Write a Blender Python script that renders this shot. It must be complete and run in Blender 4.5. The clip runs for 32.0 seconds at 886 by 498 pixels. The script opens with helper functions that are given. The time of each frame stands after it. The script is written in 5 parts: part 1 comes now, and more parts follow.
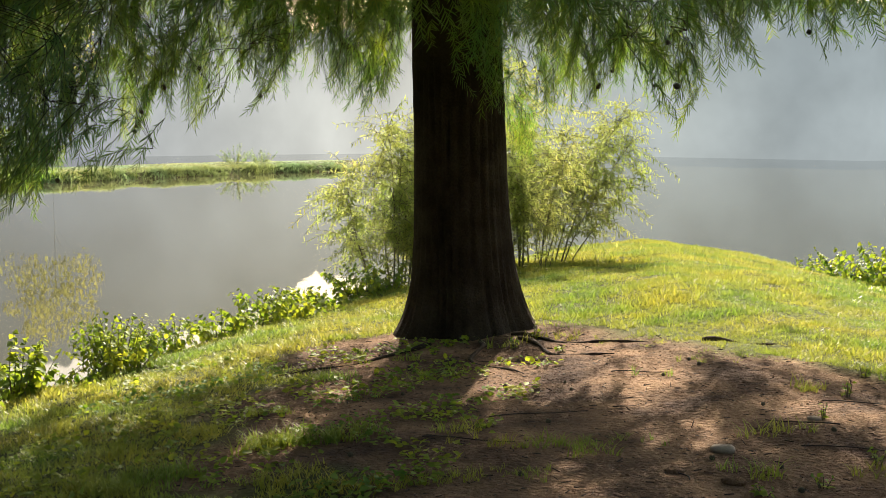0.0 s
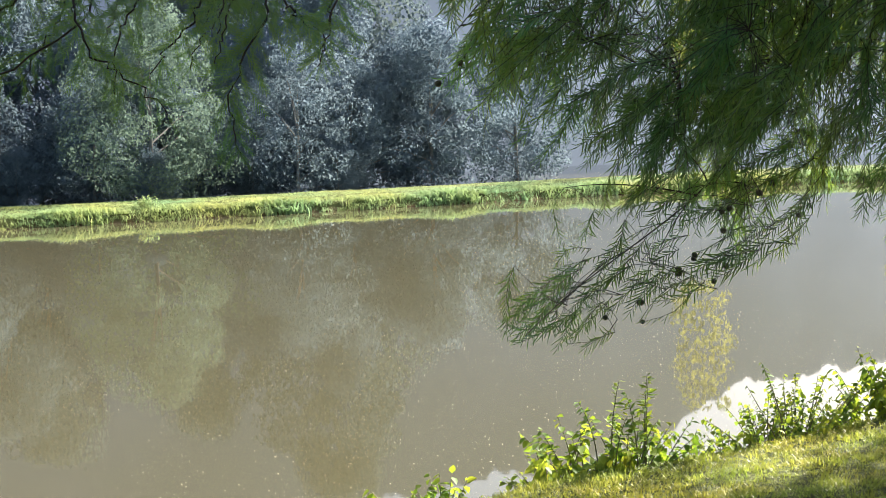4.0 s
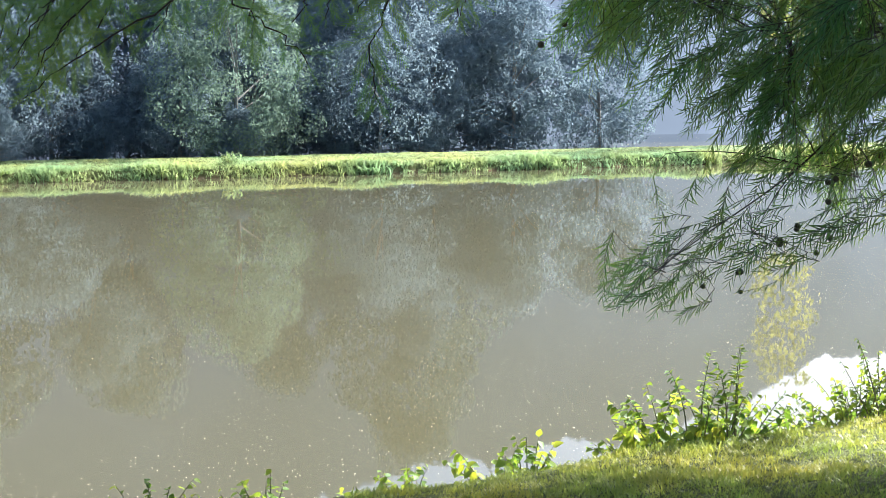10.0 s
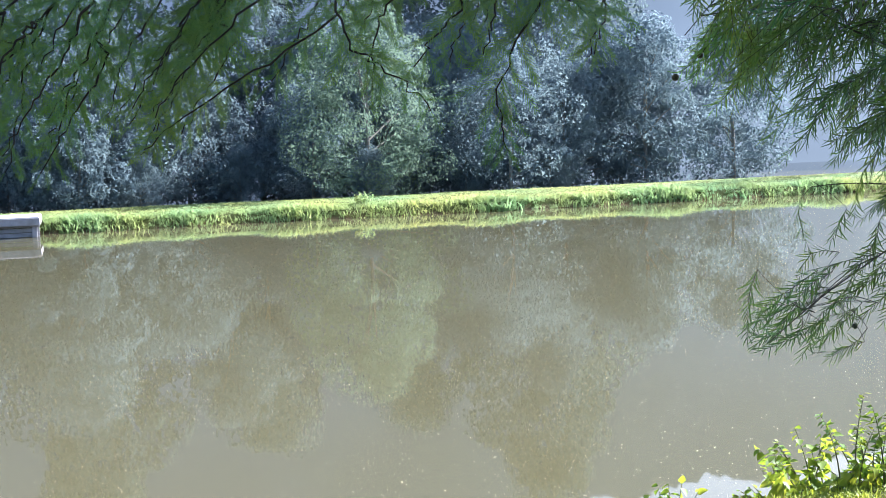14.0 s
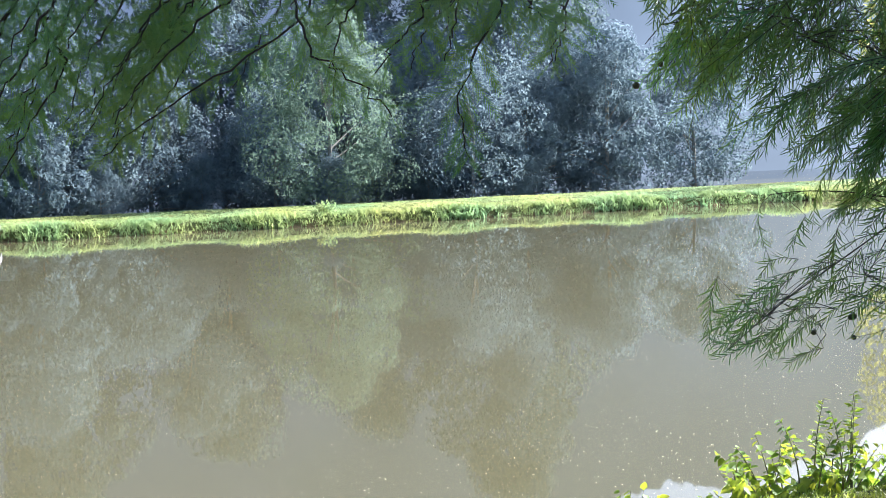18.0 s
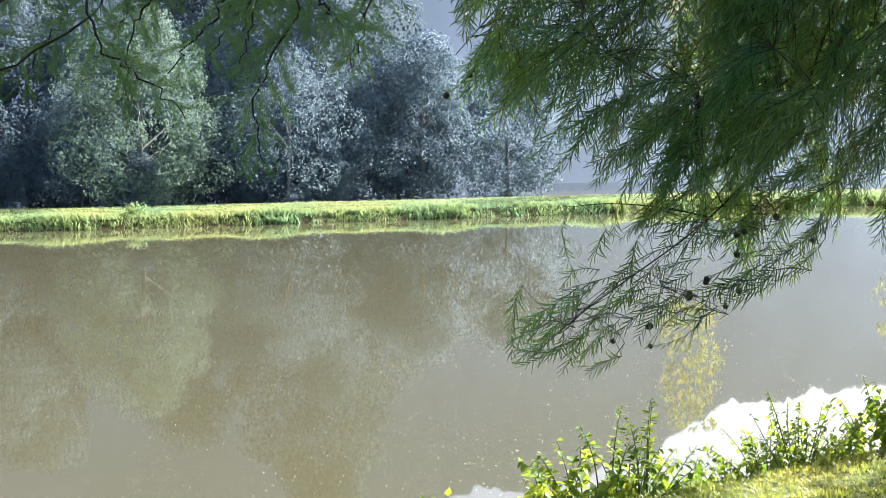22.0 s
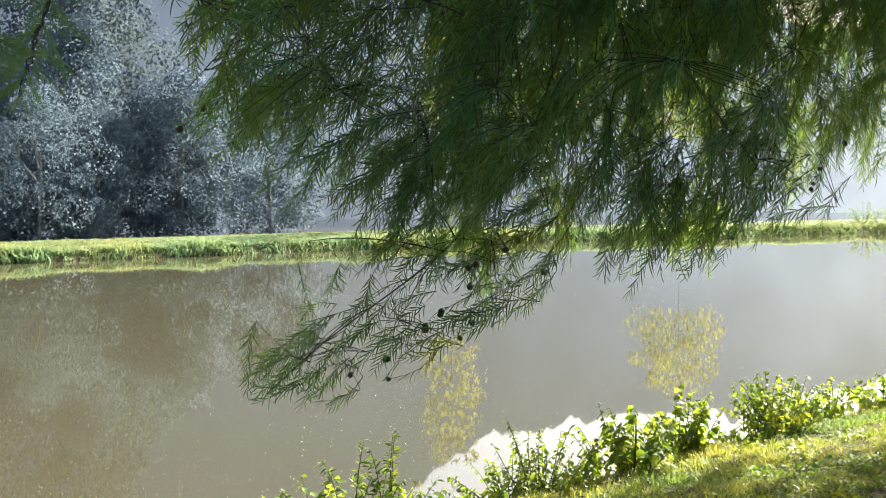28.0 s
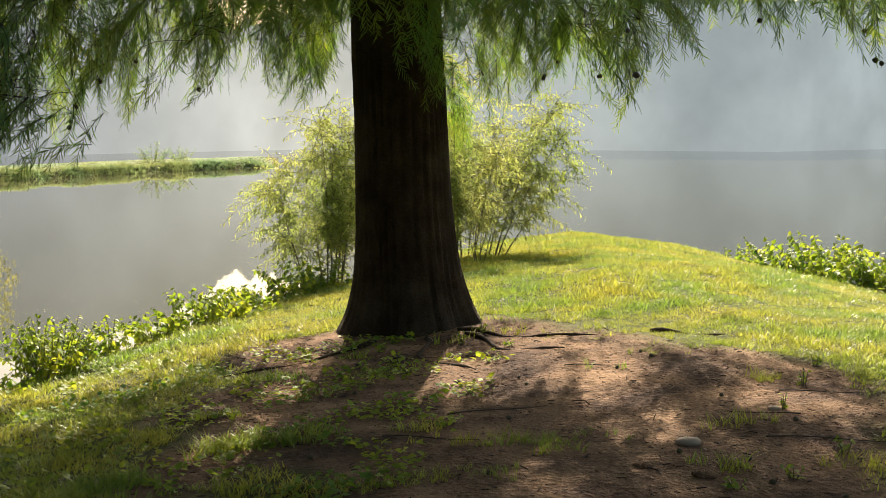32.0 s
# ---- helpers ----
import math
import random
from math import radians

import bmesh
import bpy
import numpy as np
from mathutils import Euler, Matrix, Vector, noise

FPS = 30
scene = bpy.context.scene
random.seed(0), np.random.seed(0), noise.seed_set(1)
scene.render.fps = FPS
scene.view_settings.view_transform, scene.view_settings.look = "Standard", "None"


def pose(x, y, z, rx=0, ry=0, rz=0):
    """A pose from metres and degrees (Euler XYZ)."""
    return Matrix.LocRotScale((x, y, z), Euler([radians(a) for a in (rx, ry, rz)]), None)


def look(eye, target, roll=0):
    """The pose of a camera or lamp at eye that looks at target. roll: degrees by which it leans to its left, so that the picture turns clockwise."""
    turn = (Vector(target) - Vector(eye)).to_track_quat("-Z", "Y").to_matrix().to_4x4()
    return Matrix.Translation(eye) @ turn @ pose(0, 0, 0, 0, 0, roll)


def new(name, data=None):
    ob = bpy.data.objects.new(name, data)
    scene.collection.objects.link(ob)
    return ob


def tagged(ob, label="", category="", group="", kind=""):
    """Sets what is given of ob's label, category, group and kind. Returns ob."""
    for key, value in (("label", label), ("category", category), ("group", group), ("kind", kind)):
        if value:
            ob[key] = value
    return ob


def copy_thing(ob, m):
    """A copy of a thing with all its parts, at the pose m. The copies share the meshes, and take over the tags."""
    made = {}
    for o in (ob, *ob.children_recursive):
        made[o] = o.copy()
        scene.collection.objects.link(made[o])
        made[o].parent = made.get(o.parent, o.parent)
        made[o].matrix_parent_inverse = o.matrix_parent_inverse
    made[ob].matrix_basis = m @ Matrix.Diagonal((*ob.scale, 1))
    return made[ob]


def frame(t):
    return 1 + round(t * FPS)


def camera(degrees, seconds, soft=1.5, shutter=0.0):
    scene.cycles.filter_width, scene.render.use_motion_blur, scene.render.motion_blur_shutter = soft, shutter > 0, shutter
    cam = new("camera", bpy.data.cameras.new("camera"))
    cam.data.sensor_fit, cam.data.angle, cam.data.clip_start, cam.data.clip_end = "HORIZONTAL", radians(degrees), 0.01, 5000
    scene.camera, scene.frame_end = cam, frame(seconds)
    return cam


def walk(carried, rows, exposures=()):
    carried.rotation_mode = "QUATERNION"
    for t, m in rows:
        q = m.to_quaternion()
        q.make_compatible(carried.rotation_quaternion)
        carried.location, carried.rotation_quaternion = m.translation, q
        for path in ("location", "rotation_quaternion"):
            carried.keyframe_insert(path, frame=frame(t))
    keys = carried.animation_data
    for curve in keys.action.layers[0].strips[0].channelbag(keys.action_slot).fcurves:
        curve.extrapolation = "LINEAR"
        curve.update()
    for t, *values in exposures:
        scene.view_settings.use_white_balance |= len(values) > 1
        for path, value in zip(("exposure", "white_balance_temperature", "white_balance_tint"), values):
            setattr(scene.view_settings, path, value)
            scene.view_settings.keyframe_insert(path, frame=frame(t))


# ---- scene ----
cam = camera(38.3, 32.0, soft=0.9)
PATH = [
    (0, (0.285, 0.095, 1.599), (0.226, 2.083, 1.39), 0.9),
    (0.5, (0.277, 0.091, 1.593), (0.15, 2.076, 1.383), 0.9),
    (1, (0.253, 0.079, 1.595), (0.012, 2.053, 1.378), 0.9),
    (1.5, (0.229, 0.068, 1.593), (-0.182, 2.012, 1.366), 0.6),
    (2, (0.232, -0.085, 1.593), (-0.407, 1.796, 1.36), -0.4),
    (2.5, (0.074, -0.068, 1.593), (-0.761, 1.734, 1.359), -0.4),
    (3, (0.009, -0.037, 1.604), (-1.007, 1.67, 1.374), -0.8),
    (3.5, (-0.05, -0.012, 1.609), (-1.221, 1.594, 1.388), -1.2),
    (4, (-0.06, -0.025, 1.612), (-1.338, 1.499, 1.4), -1.4),
    (4.5, (-0.071, -0.02, 1.613), (-1.415, 1.447, 1.408), -1.4),
    (6.5, (-0.08, -0.047, 1.614), (-1.506, 1.341, 1.414), -1.0),
    (7, (-0.091, -0.053, 1.616), (-1.527, 1.323, 1.41), -0.9),
    (7.5, (-0.091, -0.062, 1.616), (-1.535, 1.306, 1.406), -1.0),
    (8, (-0.095, -0.065, 1.618), (-1.536, 1.305, 1.404), -0.9),
    (8.5, (-0.093, -0.063, 1.617), (-1.522, 1.319, 1.398), -0.8),
    (9, (-0.095, -0.063, 1.615), (-1.499, 1.342, 1.38), -0.7),
    (9.5, (-0.114, -0.071, 1.609), (-1.492, 1.356, 1.356), -0.4),
    (10, (-0.154, -0.078, 1.596), (-1.516, 1.361, 1.33), -0.0),
    (10.5, (-0.188, -0.026, 1.597), (-1.535, 1.426, 1.317), 0.4),
    (11, (-0.214, 0.071, 1.603), (-1.598, 1.493, 1.354), 0.5),
    (11.5, (-0.246, 0.084, 1.606), (-1.674, 1.466, 1.378), -1.0),
    (12, (-0.285, 0.08, 1.606), (-1.747, 1.426, 1.384), -1.7),
    (12.5, (-0.287, 0.067, 1.607), (-1.773, 1.388, 1.388), -1.9),
    (13, (-0.28, 0.055, 1.609), (-1.78, 1.361, 1.394), -1.9),
    (13.5, (-0.279, 0.052, 1.61), (-1.786, 1.35, 1.399), -1.8),
    (14, (-0.278, 0.043, 1.612), (-1.788, 1.338, 1.404), -1.8),
    (14.5, (-0.285, 0.04, 1.61), (-1.798, 1.331, 1.403), -1.9),
    (16.5, (-0.273, 0.031, 1.61), (-1.777, 1.333, 1.402), -1.9),
    (17, (-0.277, 0.034, 1.608), (-1.772, 1.346, 1.402), -1.8),
    (17.5, (-0.279, 0.042, 1.608), (-1.764, 1.366, 1.406), -1.7),
    (18, (-0.275, 0.043, 1.609), (-1.747, 1.383, 1.412), -1.7),
    (18.5, (-0.273, 0.048, 1.611), (-1.727, 1.408, 1.42), -1.5),
    (19, (-0.263, 0.045, 1.612), (-1.693, 1.431, 1.426), -1.3),
    (19.5, (-0.27, 0.056, 1.613), (-1.665, 1.476, 1.429), -0.8),
    (20, (-0.255, 0.051, 1.609), (-1.61, 1.511, 1.426), -0.2),
    (20.5, (-0.251, 0.068, 1.608), (-1.563, 1.566, 1.422), 0.2),
    (21, (-0.254, 0.076, 1.608), (-1.532, 1.603, 1.417), 0.4),
    (21.5, (-0.257, 0.077, 1.606), (-1.52, 1.616, 1.413), 0.3),
    (22, (-0.256, 0.073, 1.609), (-1.519, 1.612, 1.418), 0.1),
    (22.5, (-0.26, 0.071, 1.613), (-1.529, 1.606, 1.429), -0.1),
    (23, (-0.252, 0.069, 1.614), (-1.523, 1.604, 1.441), -0.2),
    (23.5, (-0.248, 0.069, 1.616), (-1.508, 1.614, 1.458), -0.2),
    (24, (-0.242, 0.071, 1.615), (-1.476, 1.639, 1.471), -0.0),
    (24.5, (-0.228, 0.073, 1.616), (-1.422, 1.672, 1.485), 0.3),
    (25, (-0.222, 0.088, 1.615), (-1.367, 1.723, 1.495), 0.5),
    (25.5, (-0.213, 0.093, 1.613), (-1.309, 1.762, 1.498), 0.5),
    (27.5, (-0.158, 0.135, 1.6), (-1.165, 1.858, 1.473), 0.3),
    (28, (-0.135, 0.155, 1.599), (-1.099, 1.902, 1.467), 0.4),
    (28.5, (-0.113, 0.147, 1.593), (-0.99, 1.939, 1.457), 0.6),
    (29, (-0.072, 0.137, 1.587), (-0.818, 1.987, 1.448), 0.7),
    (29.5, (-0.044, 0.178, 1.584), (-0.629, 2.085, 1.435), 0.9),
    (30, (-0.017, 0.208, 1.583), (-0.439, 2.156, 1.421), 1.0),
    (30.5, (0.009, 0.219, 1.583), (-0.266, 2.193, 1.409), 0.9),
    (31, (0.032, 0.235, 1.583), (-0.114, 2.221, 1.395), 0.6),
    (31.5, (0.056, 0.223, 1.577), (0.024, 2.213, 1.377), 0.5),
    (32, (0.083, 0.249, 1.577), (0.152, 2.237, 1.362), 0.4),
]
EXPOSURES = [(0, 1.66, 7300, 14), (1.5, 1.78, 7200, 14), (4, 2.36, 6450, 15), (9, 2.62, 5850, 15), (14.5, 2.70, 5600, 15), (20, 2.62, 5800, 15), (25, 2.55, 6100, 15), (28, 2.3, 6450, 15), (30, 1.88, 7150, 14), (32, 1.64, 7400, 14)]
walk(cam, [(t, look(eye, aim, lean)) for t, eye, aim, lean in PATH], EXPOSURES)

# ---------------------------------------------------------------- light
SUN_AZ, SUN_EL = 5.0, 35.0      # degrees clockwise from +y, and above the horizon
world = bpy.data.worlds.new("world")
scene.world = world
world.use_nodes = True
wn, wl = world.node_tree.nodes, world.node_tree.links
sky = wn.new("ShaderNodeTexSky")
sky.sky_type = "NISHITA"
sky.sun_disc = False
sky.sun_elevation, sky.sun_rotation = radians(SUN_EL), radians(SUN_AZ)
sky.dust_density, sky.air_density = 3.0, 1.2
wl.new(sky.outputs[0], wn["Background"].inputs[0])
wn["Background"].inputs[1].default_value = 0.068
sun_data = bpy.data.lights.new("sun", "SUN")
sun_data.energy, sun_data.angle, sun_data.color = 5.0, radians(0.55), (1.0, 0.94, 0.84)
sun = new("sun", sun_data)
az, el = radians(SUN_AZ), radians(SUN_EL)
SUN_DIR = Vector((math.sin(az) * math.cos(el), math.cos(az) * math.cos(el), math.sin(el)))
sun.matrix_world = look(SUN_DIR * 60, (0, 0, 0))


# ---------------------------------------------------------------- materials
def material(name, colour, rough=0.6, spread=0.25, scale=3.0, fine=40.0, bump=0.3, tint=None, translucent=0.0,
             per_piece=0.0, specular=0.4, bump_distance=0.02, detail=3, pass_tint=None):
    """A rough surface with variation at two scales, bump, optional second tint and light passing through (leaves)."""
    m = bpy.data.materials.new(name)
    m.use_nodes = True
    n, l = m.node_tree.nodes, m.node_tree.links
    p = n["Principled BSDF"]
    p.inputs["Roughness"].default_value = rough
    p.inputs["Specular IOR Level"].default_value = specular
    co = n.new("ShaderNodeTexCoord")
    a = n.new("ShaderNodeTexNoise")
    a.inputs["Scale"].default_value, a.inputs["Detail"].default_value = scale, 4
    b = n.new("ShaderNodeTexNoise")
    b.inputs["Scale"].default_value, b.inputs["Detail"].default_value = fine, detail
    for k in (a, b):
        l.new(co.outputs["Object"], k.inputs["Vector"])
    mix = n.new("ShaderNodeMix")
    mix.data_type = "RGBA"
    c2 = tint or tuple(v * (1 - spread) for v in colour)
    mix.inputs[6].default_value, mix.inputs[7].default_value = (*colour, 1), (*c2, 1)
    ramp = n.new("ShaderNodeMapRange")
    ramp.inputs[1].default_value, ramp.inputs[2].default_value = 0.35, 0.65
    l.new(a.outputs["Fac"], ramp.inputs[0])
    l.new(ramp.outputs[0], mix.inputs[0])
    hsv = n.new("ShaderNodeHueSaturation")
    val = n.new("ShaderNodeMath")
    val.operation = "MULTIPLY_ADD"
    l.new(b.outputs["Fac"], val.inputs[0])
    val.inputs[1].default_value, val.inputs[2].default_value = spread * 2, 1 - spread
    out_val = val.outputs[0]
    if per_piece:
        isl = n.new("ShaderNodeNewGeometry")
        add = n.new("ShaderNodeMath")
        add.operation = "MULTIPLY_ADD"
        l.new(isl.outputs["Random Per Island"], add.inputs[0])
        add.inputs[1].default_value = per_piece
        l.new(out_val, add.inputs[2])
        out_val = add.outputs[0]
        hue = n.new("ShaderNodeMath")
        hue.operation = "MULTIPLY_ADD"
        l.new(isl.outputs["Random Per Island"], hue.inputs[0])
        hue.inputs[1].default_value, hue.inputs[2].default_value = -0.05 * per_piece, 0.5 + 0.025 * per_piece
        l.new(hue.outputs[0], hsv.inputs["Hue"])
    l.new(out_val, hsv.inputs["Value"])
    l.new(mix.outputs[2], hsv.inputs["Color"])
    l.new(hsv.outputs[0], p.inputs["Base Color"])
    if bump:
        bp = n.new("ShaderNodeBump")
        bp.inputs["Strength"].default_value, bp.inputs["Distance"].default_value = bump, bump_distance
        l.new(b.outputs["Fac"], bp.inputs["Height"])
        l.new(bp.outputs[0], p.inputs["Normal"])
    if translucent:
        tr = n.new("ShaderNodeBsdfTranslucent")
        l.new(hsv.outputs[0], tr.inputs[0])
        if pass_tint:       # light that comes through a leaf is yellower than what it throws back
            tm = n.new("ShaderNodeMix")
            tm.data_type, tm.blend_type = "RGBA", "MULTIPLY"
            tm.inputs[0].default_value, tm.inputs[7].default_value = 1.0, (*pass_tint, 1)
            l.new(hsv.outputs[0], tm.inputs[6])
            l.new(tm.outputs[2], tr.inputs[0])
        mx = n.new("ShaderNodeMixShader")
        mx.inputs[0].default_value = translucent
        l.new(p.outputs[0], mx.inputs[1])
        l.new(tr.outputs[0], mx.inputs[2])
        l.new(mx.outputs[0], n["Material Output"].inputs[0])
    return m


M_SOIL = material("soil", (0.055, 0.032, 0.020), 0.95, 0.5, 1.8, 34, 1.0, tint=(0.25, 0.155, 0.09), specular=0.1, bump_distance=0.05, detail=9)
M_BARK = material("bark", (0.030, 0.020, 0.013), 0.95, 0.45, 4, 60, 0.9, tint=(0.062, 0.046, 0.030), specular=0.15)
M_GRASS = material("grass_blade", (0.15, 0.23, 0.032), 0.45, 0.25, 1.2, 15, 0, tint=(0.31, 0.30, 0.04), translucent=0.55, per_piece=0.4)
# far bank green is lightened: some haze is put into its colour
M_FARGRASS = material("bank_grass", (0.17, 0.28, 0.13), 0.6, 0.3, 0.4, 6, 0, tint=(0.30, 0.33, 0.11), translucent=0.5, per_piece=0.4, specular=0.2)
M_CYPRESS = material("cypress_needles", (0.038, 0.135, 0.062), 0.45, 0.35, 2.2, 17, 0, tint=(0.07, 0.155, 0.05), translucent=0.45, per_piece=0.5, specular=0.5, pass_tint=(3.3, 1.9, 0.45))
M_WILLOW = material("willow_leaf", (0.23, 0.30, 0.07), 0.5, 0.25, 1.0, 8, 0, tint=(0.32, 0.33, 0.09), translucent=0.6, per_piece=0.4, specular=0.25)
M_PLANT = material("broad_leaf", (0.075, 0.16, 0.03), 0.55, 0.3, 1.5, 8, 0, tint=(0.18, 0.24, 0.04), translucent=0.55, per_piece=0.6, specular=0.25, pass_tint=(1.55, 1.25, 0.5))
# pale blue of the woods is distance haze put into the leaf colour
M_WOODS_HAZED = material("woods_leaf_hazed", (0.125, 0.172, 0.200), 0.9, 0.10, 0.25, 2, 0, tint=(0.145, 0.192, 0.202), translucent=0.5, per_piece=0.1, specular=0.0)
M_TWIG = material("twig", (0.045, 0.034, 0.026), 0.85, 0.3, 6, 60, 0.3, specular=0.2)
M_WOODBARK = material("woods_bark", (0.20, 0.20, 0.18), 0.9, 0.3, 2, 20, 0.3, specular=0.1)


def water_material():
    m = bpy.data.materials.new("pond_water")
    m.use_nodes = True
    n, l = m.node_tree.nodes, m.node_tree.links
    p = n["Principled BSDF"]
    p.inputs["Base Color"].default_value = (0.056, 0.053, 0.029, 1)
    p.inputs["Roughness"].default_value = 0.02
    p.inputs["IOR"].default_value = 1.33
    p.inputs["Specular IOR Level"].default_value = 0.5
    co = n.new("ShaderNodeTexCoord")
    a = n.new("ShaderNodeTexNoise")
    a.inputs["Scale"].default_value, a.inputs["Detail"].default_value = 1.6, 3
    b = n.new("ShaderNodeTexNoise")
    b.inputs["Scale"].default_value, b.inputs["Detail"].default_value = 11, 2
    l.new(co.outputs["Object"], a.inputs["Vector"])
    l.new(co.outputs["Object"], b.inputs["Vector"])
    s = n.new("ShaderNodeMath")
    s.operation = "MULTIPLY_ADD"
    l.new(b.outputs["Fac"], s.inputs[0])
    s.inputs[1].default_value = 0.10
    l.new(a.outputs["Fac"], s.inputs[2])
    # light airs ruffle the surface in long patches
    mp = n.new("ShaderNodeMapping")
    mp.inputs["Scale"].default_value = (0.035, 0.11, 1)
    l.new(co.outputs["Object"], mp.inputs["Vector"])
    big = n.new("ShaderNodeTexNoise")
    big.inputs["Scale"].default_value, big.inputs["Detail"].default_value = 1.0, 4
    l.new(mp.outputs[0], big.inputs["Vector"])
    ruffle = n.new("ShaderNodeMapRange")
    ruffle.inputs[1].default_value, ruffle.inputs[2].default_value = 0.52, 0.70
    ruffle.inputs[3].default_value, ruffle.inputs[4].default_value = 0.03, 0.16
    l.new(big.outputs["Fac"], ruffle.inputs[0])
    bp = n.new("ShaderNodeBump")
    bp.inputs["Distance"].default_value = 0.01
    l.new(ruffle.outputs[0], bp.inputs["Strength"])
    l.new(s.outputs[0], bp.inputs["Height"])
    l.new(bp.outputs[0], p.inputs["Normal"])
    return m


M_WATER = water_material()


# ---------------------------------------------------------------- mesh helpers
def mesh_object(name, verts, faces, mat, parent=None, label="", smooth=False):
    me = bpy.data.meshes.new(name)
    me.from_pydata(np.asarray(verts, dtype=float).tolist() if not isinstance(verts, list) else verts, [],
                   np.asarray(faces).tolist() if not isinstance(faces, list) else faces)
    me.materials.append(mat)
    if smooth:
        me.shade_smooth()
    ob = new(name, me)
    if parent:
        ob.parent = parent
    if label:
        tagged(ob, label)
    return ob


def part(name, bm, mat, parent, label=""):
    me = bpy.data.meshes.new(name)
    bm.to_mesh(me)
    bm.free()
    me.materials.append(mat)
    ob = new(name, me)
    ob.parent = parent
    if label:
        tagged(ob, label)
    return ob


def fast_mesh(name, v, f, mat, parent=None, label=""):
    """A mesh from arrays: v (n, 3), f (m, k) with one k for all faces."""
    me = bpy.data.meshes.new(name)
    v, f = np.ascontiguousarray(v, dtype=np.float32), np.ascontiguousarray(f, dtype=np.int32)
    m, k = f.shape
    me.vertices.add(len(v))
    me.vertices.foreach_set("co", v.ravel())
    me.loops.add(m * k)
    me.loops.foreach_set("vertex_index", f.ravel())
    me.polygons.add(m)
    me.polygons.foreach_set("loop_start", np.arange(0, m * k, k, dtype=np.int32))
    me.update(calc_edges=True)
    me.materials.append(mat)
    ob = new(name, me)
    if parent:
        ob.parent = parent
    if label:
        tagged(ob, label)
    return ob


def unit(a):
    return a / np.maximum(np.linalg.norm(a, axis=1, keepdims=True), 1e-9)


def scatter(tv, tf, pos, along, side, size):
    """Copies of a template (tv in along/side/normal axes, tf) at pos; size is one number a copy."""
    x = unit(along)
    z = unit(np.cross(x, side))
    y = np.cross(z, x)
    basis = np.stack([x, y, z], 1)
    v = np.einsum("kj,njc->nkc", tv, basis) * size[:, None, None] + pos[:, None, :]
    f = tf[None] + (np.arange(len(pos)) * len(tv))[:, None, None]
    return v.reshape(-1, 3), f.reshape(-1, tf.shape[1])


def join(pieces):
    vs, fs, o = [], [], 0
    for v, f in pieces:
        vs.append(v)
        fs.append(f + o)
        o += len(v)
    return np.concatenate(vs), np.concatenate(fs)


def tube(points, radii, sides=7):
    """A tapered tube of quads along points."""
    p = np.asarray(points, dtype=float)
    r = np.asarray(radii, dtype=float)
    d = unit(np.gradient(p, axis=0))
    up = np.where(np.abs(d[:, 2:3]) > 0.9, np.array([[1.0, 0, 0]]), np.array([[0, 0, 1.0]]))
    s = unit(np.cross(d, up))
    u = np.cross(s, d)
    a = np.linspace(0, 2 * math.pi, sides, endpoint=False)
    v = p[:, None] + r[:, None, None] * (np.cos(a)[None, :, None] * s[:, None] + np.sin(a)[None, :, None] * u[:, None])
    i = np.arange(len(p) - 1)[:, None] * sides
    j = np.arange(sides)[None]
    k = (j + 1) % sides
    f = np.stack([i + j, i + k, i + sides + k, i + sides + j], -1).reshape(-1, 4)
    return v.reshape(-1, 3), f


# ---------------------------------------------------------------- the lie of the land
WATER_Z = -1.15
SHORE = np.array([(-40, -60), (-14, -25), (-8.5, -8), (-6.6, 0), (-5.9, 3.6), (-5.1, 5.5), (-4.4, 7.3), (-3.8, 9), (-3.1, 11.3), (-2.4, 13.3),
                  (-1.4, 16), (-0.3, 19), (1.0, 22.4), (2.6, 24.2), (4.3, 24), (5.6, 21), (6.2, 17), (7.0, 13), (8.2, 9),
                  (12, 4), (22, -5), (60, -60)], dtype=float)
BANK = np.array([(-80, -75), (-50, -30), (-39.3, -3), (-32.5, 13.7), (-29.6, 19.8), (-27.2, 24.3), (-24.9, 29.2), (-19.3, 41.6), (-14.4, 49.4), (-9.4, 57.8),
                 (-2, 66), (8, 76), (16, 83), (27, 91), (43, 104), (80, 118), (140, 110), (190, 40), (200, -60)], dtype=float)


def side_distance(px, py, line):
    """Distance to an open polyline, positive on its right hand."""
    best = np.full(px.shape, 1e9)
    sign = np.ones(px.shape)
    for (ax, ay), (bx, by) in zip(line[:-1], line[1:]):
        dx, dy = bx - ax, by - ay
        t = np.clip(((px - ax) * dx + (py - ay) * dy) / (dx * dx + dy * dy), 0, 1)
        d = np.hypot(px - ax - t * dx, py - ay - t * dy)
        cr = (px - ax) * dy - (py - ay) * dx
        near = d < best
        best = np.where(near, d, best)
        sign = np.where(near, np.sign(cr), sign)
    return best * sign


def soft_noise(x, y, s):
    return (np.sin(x * 1.7 * s + 1.3) * np.cos(y * 1.3 * s - 0.7) + np.sin(x * 0.9 * s - y * 1.1 * s + 2.1) + 0.6 * np.sin(2.7 * s * (x + 0.4 * y))) / 2.6


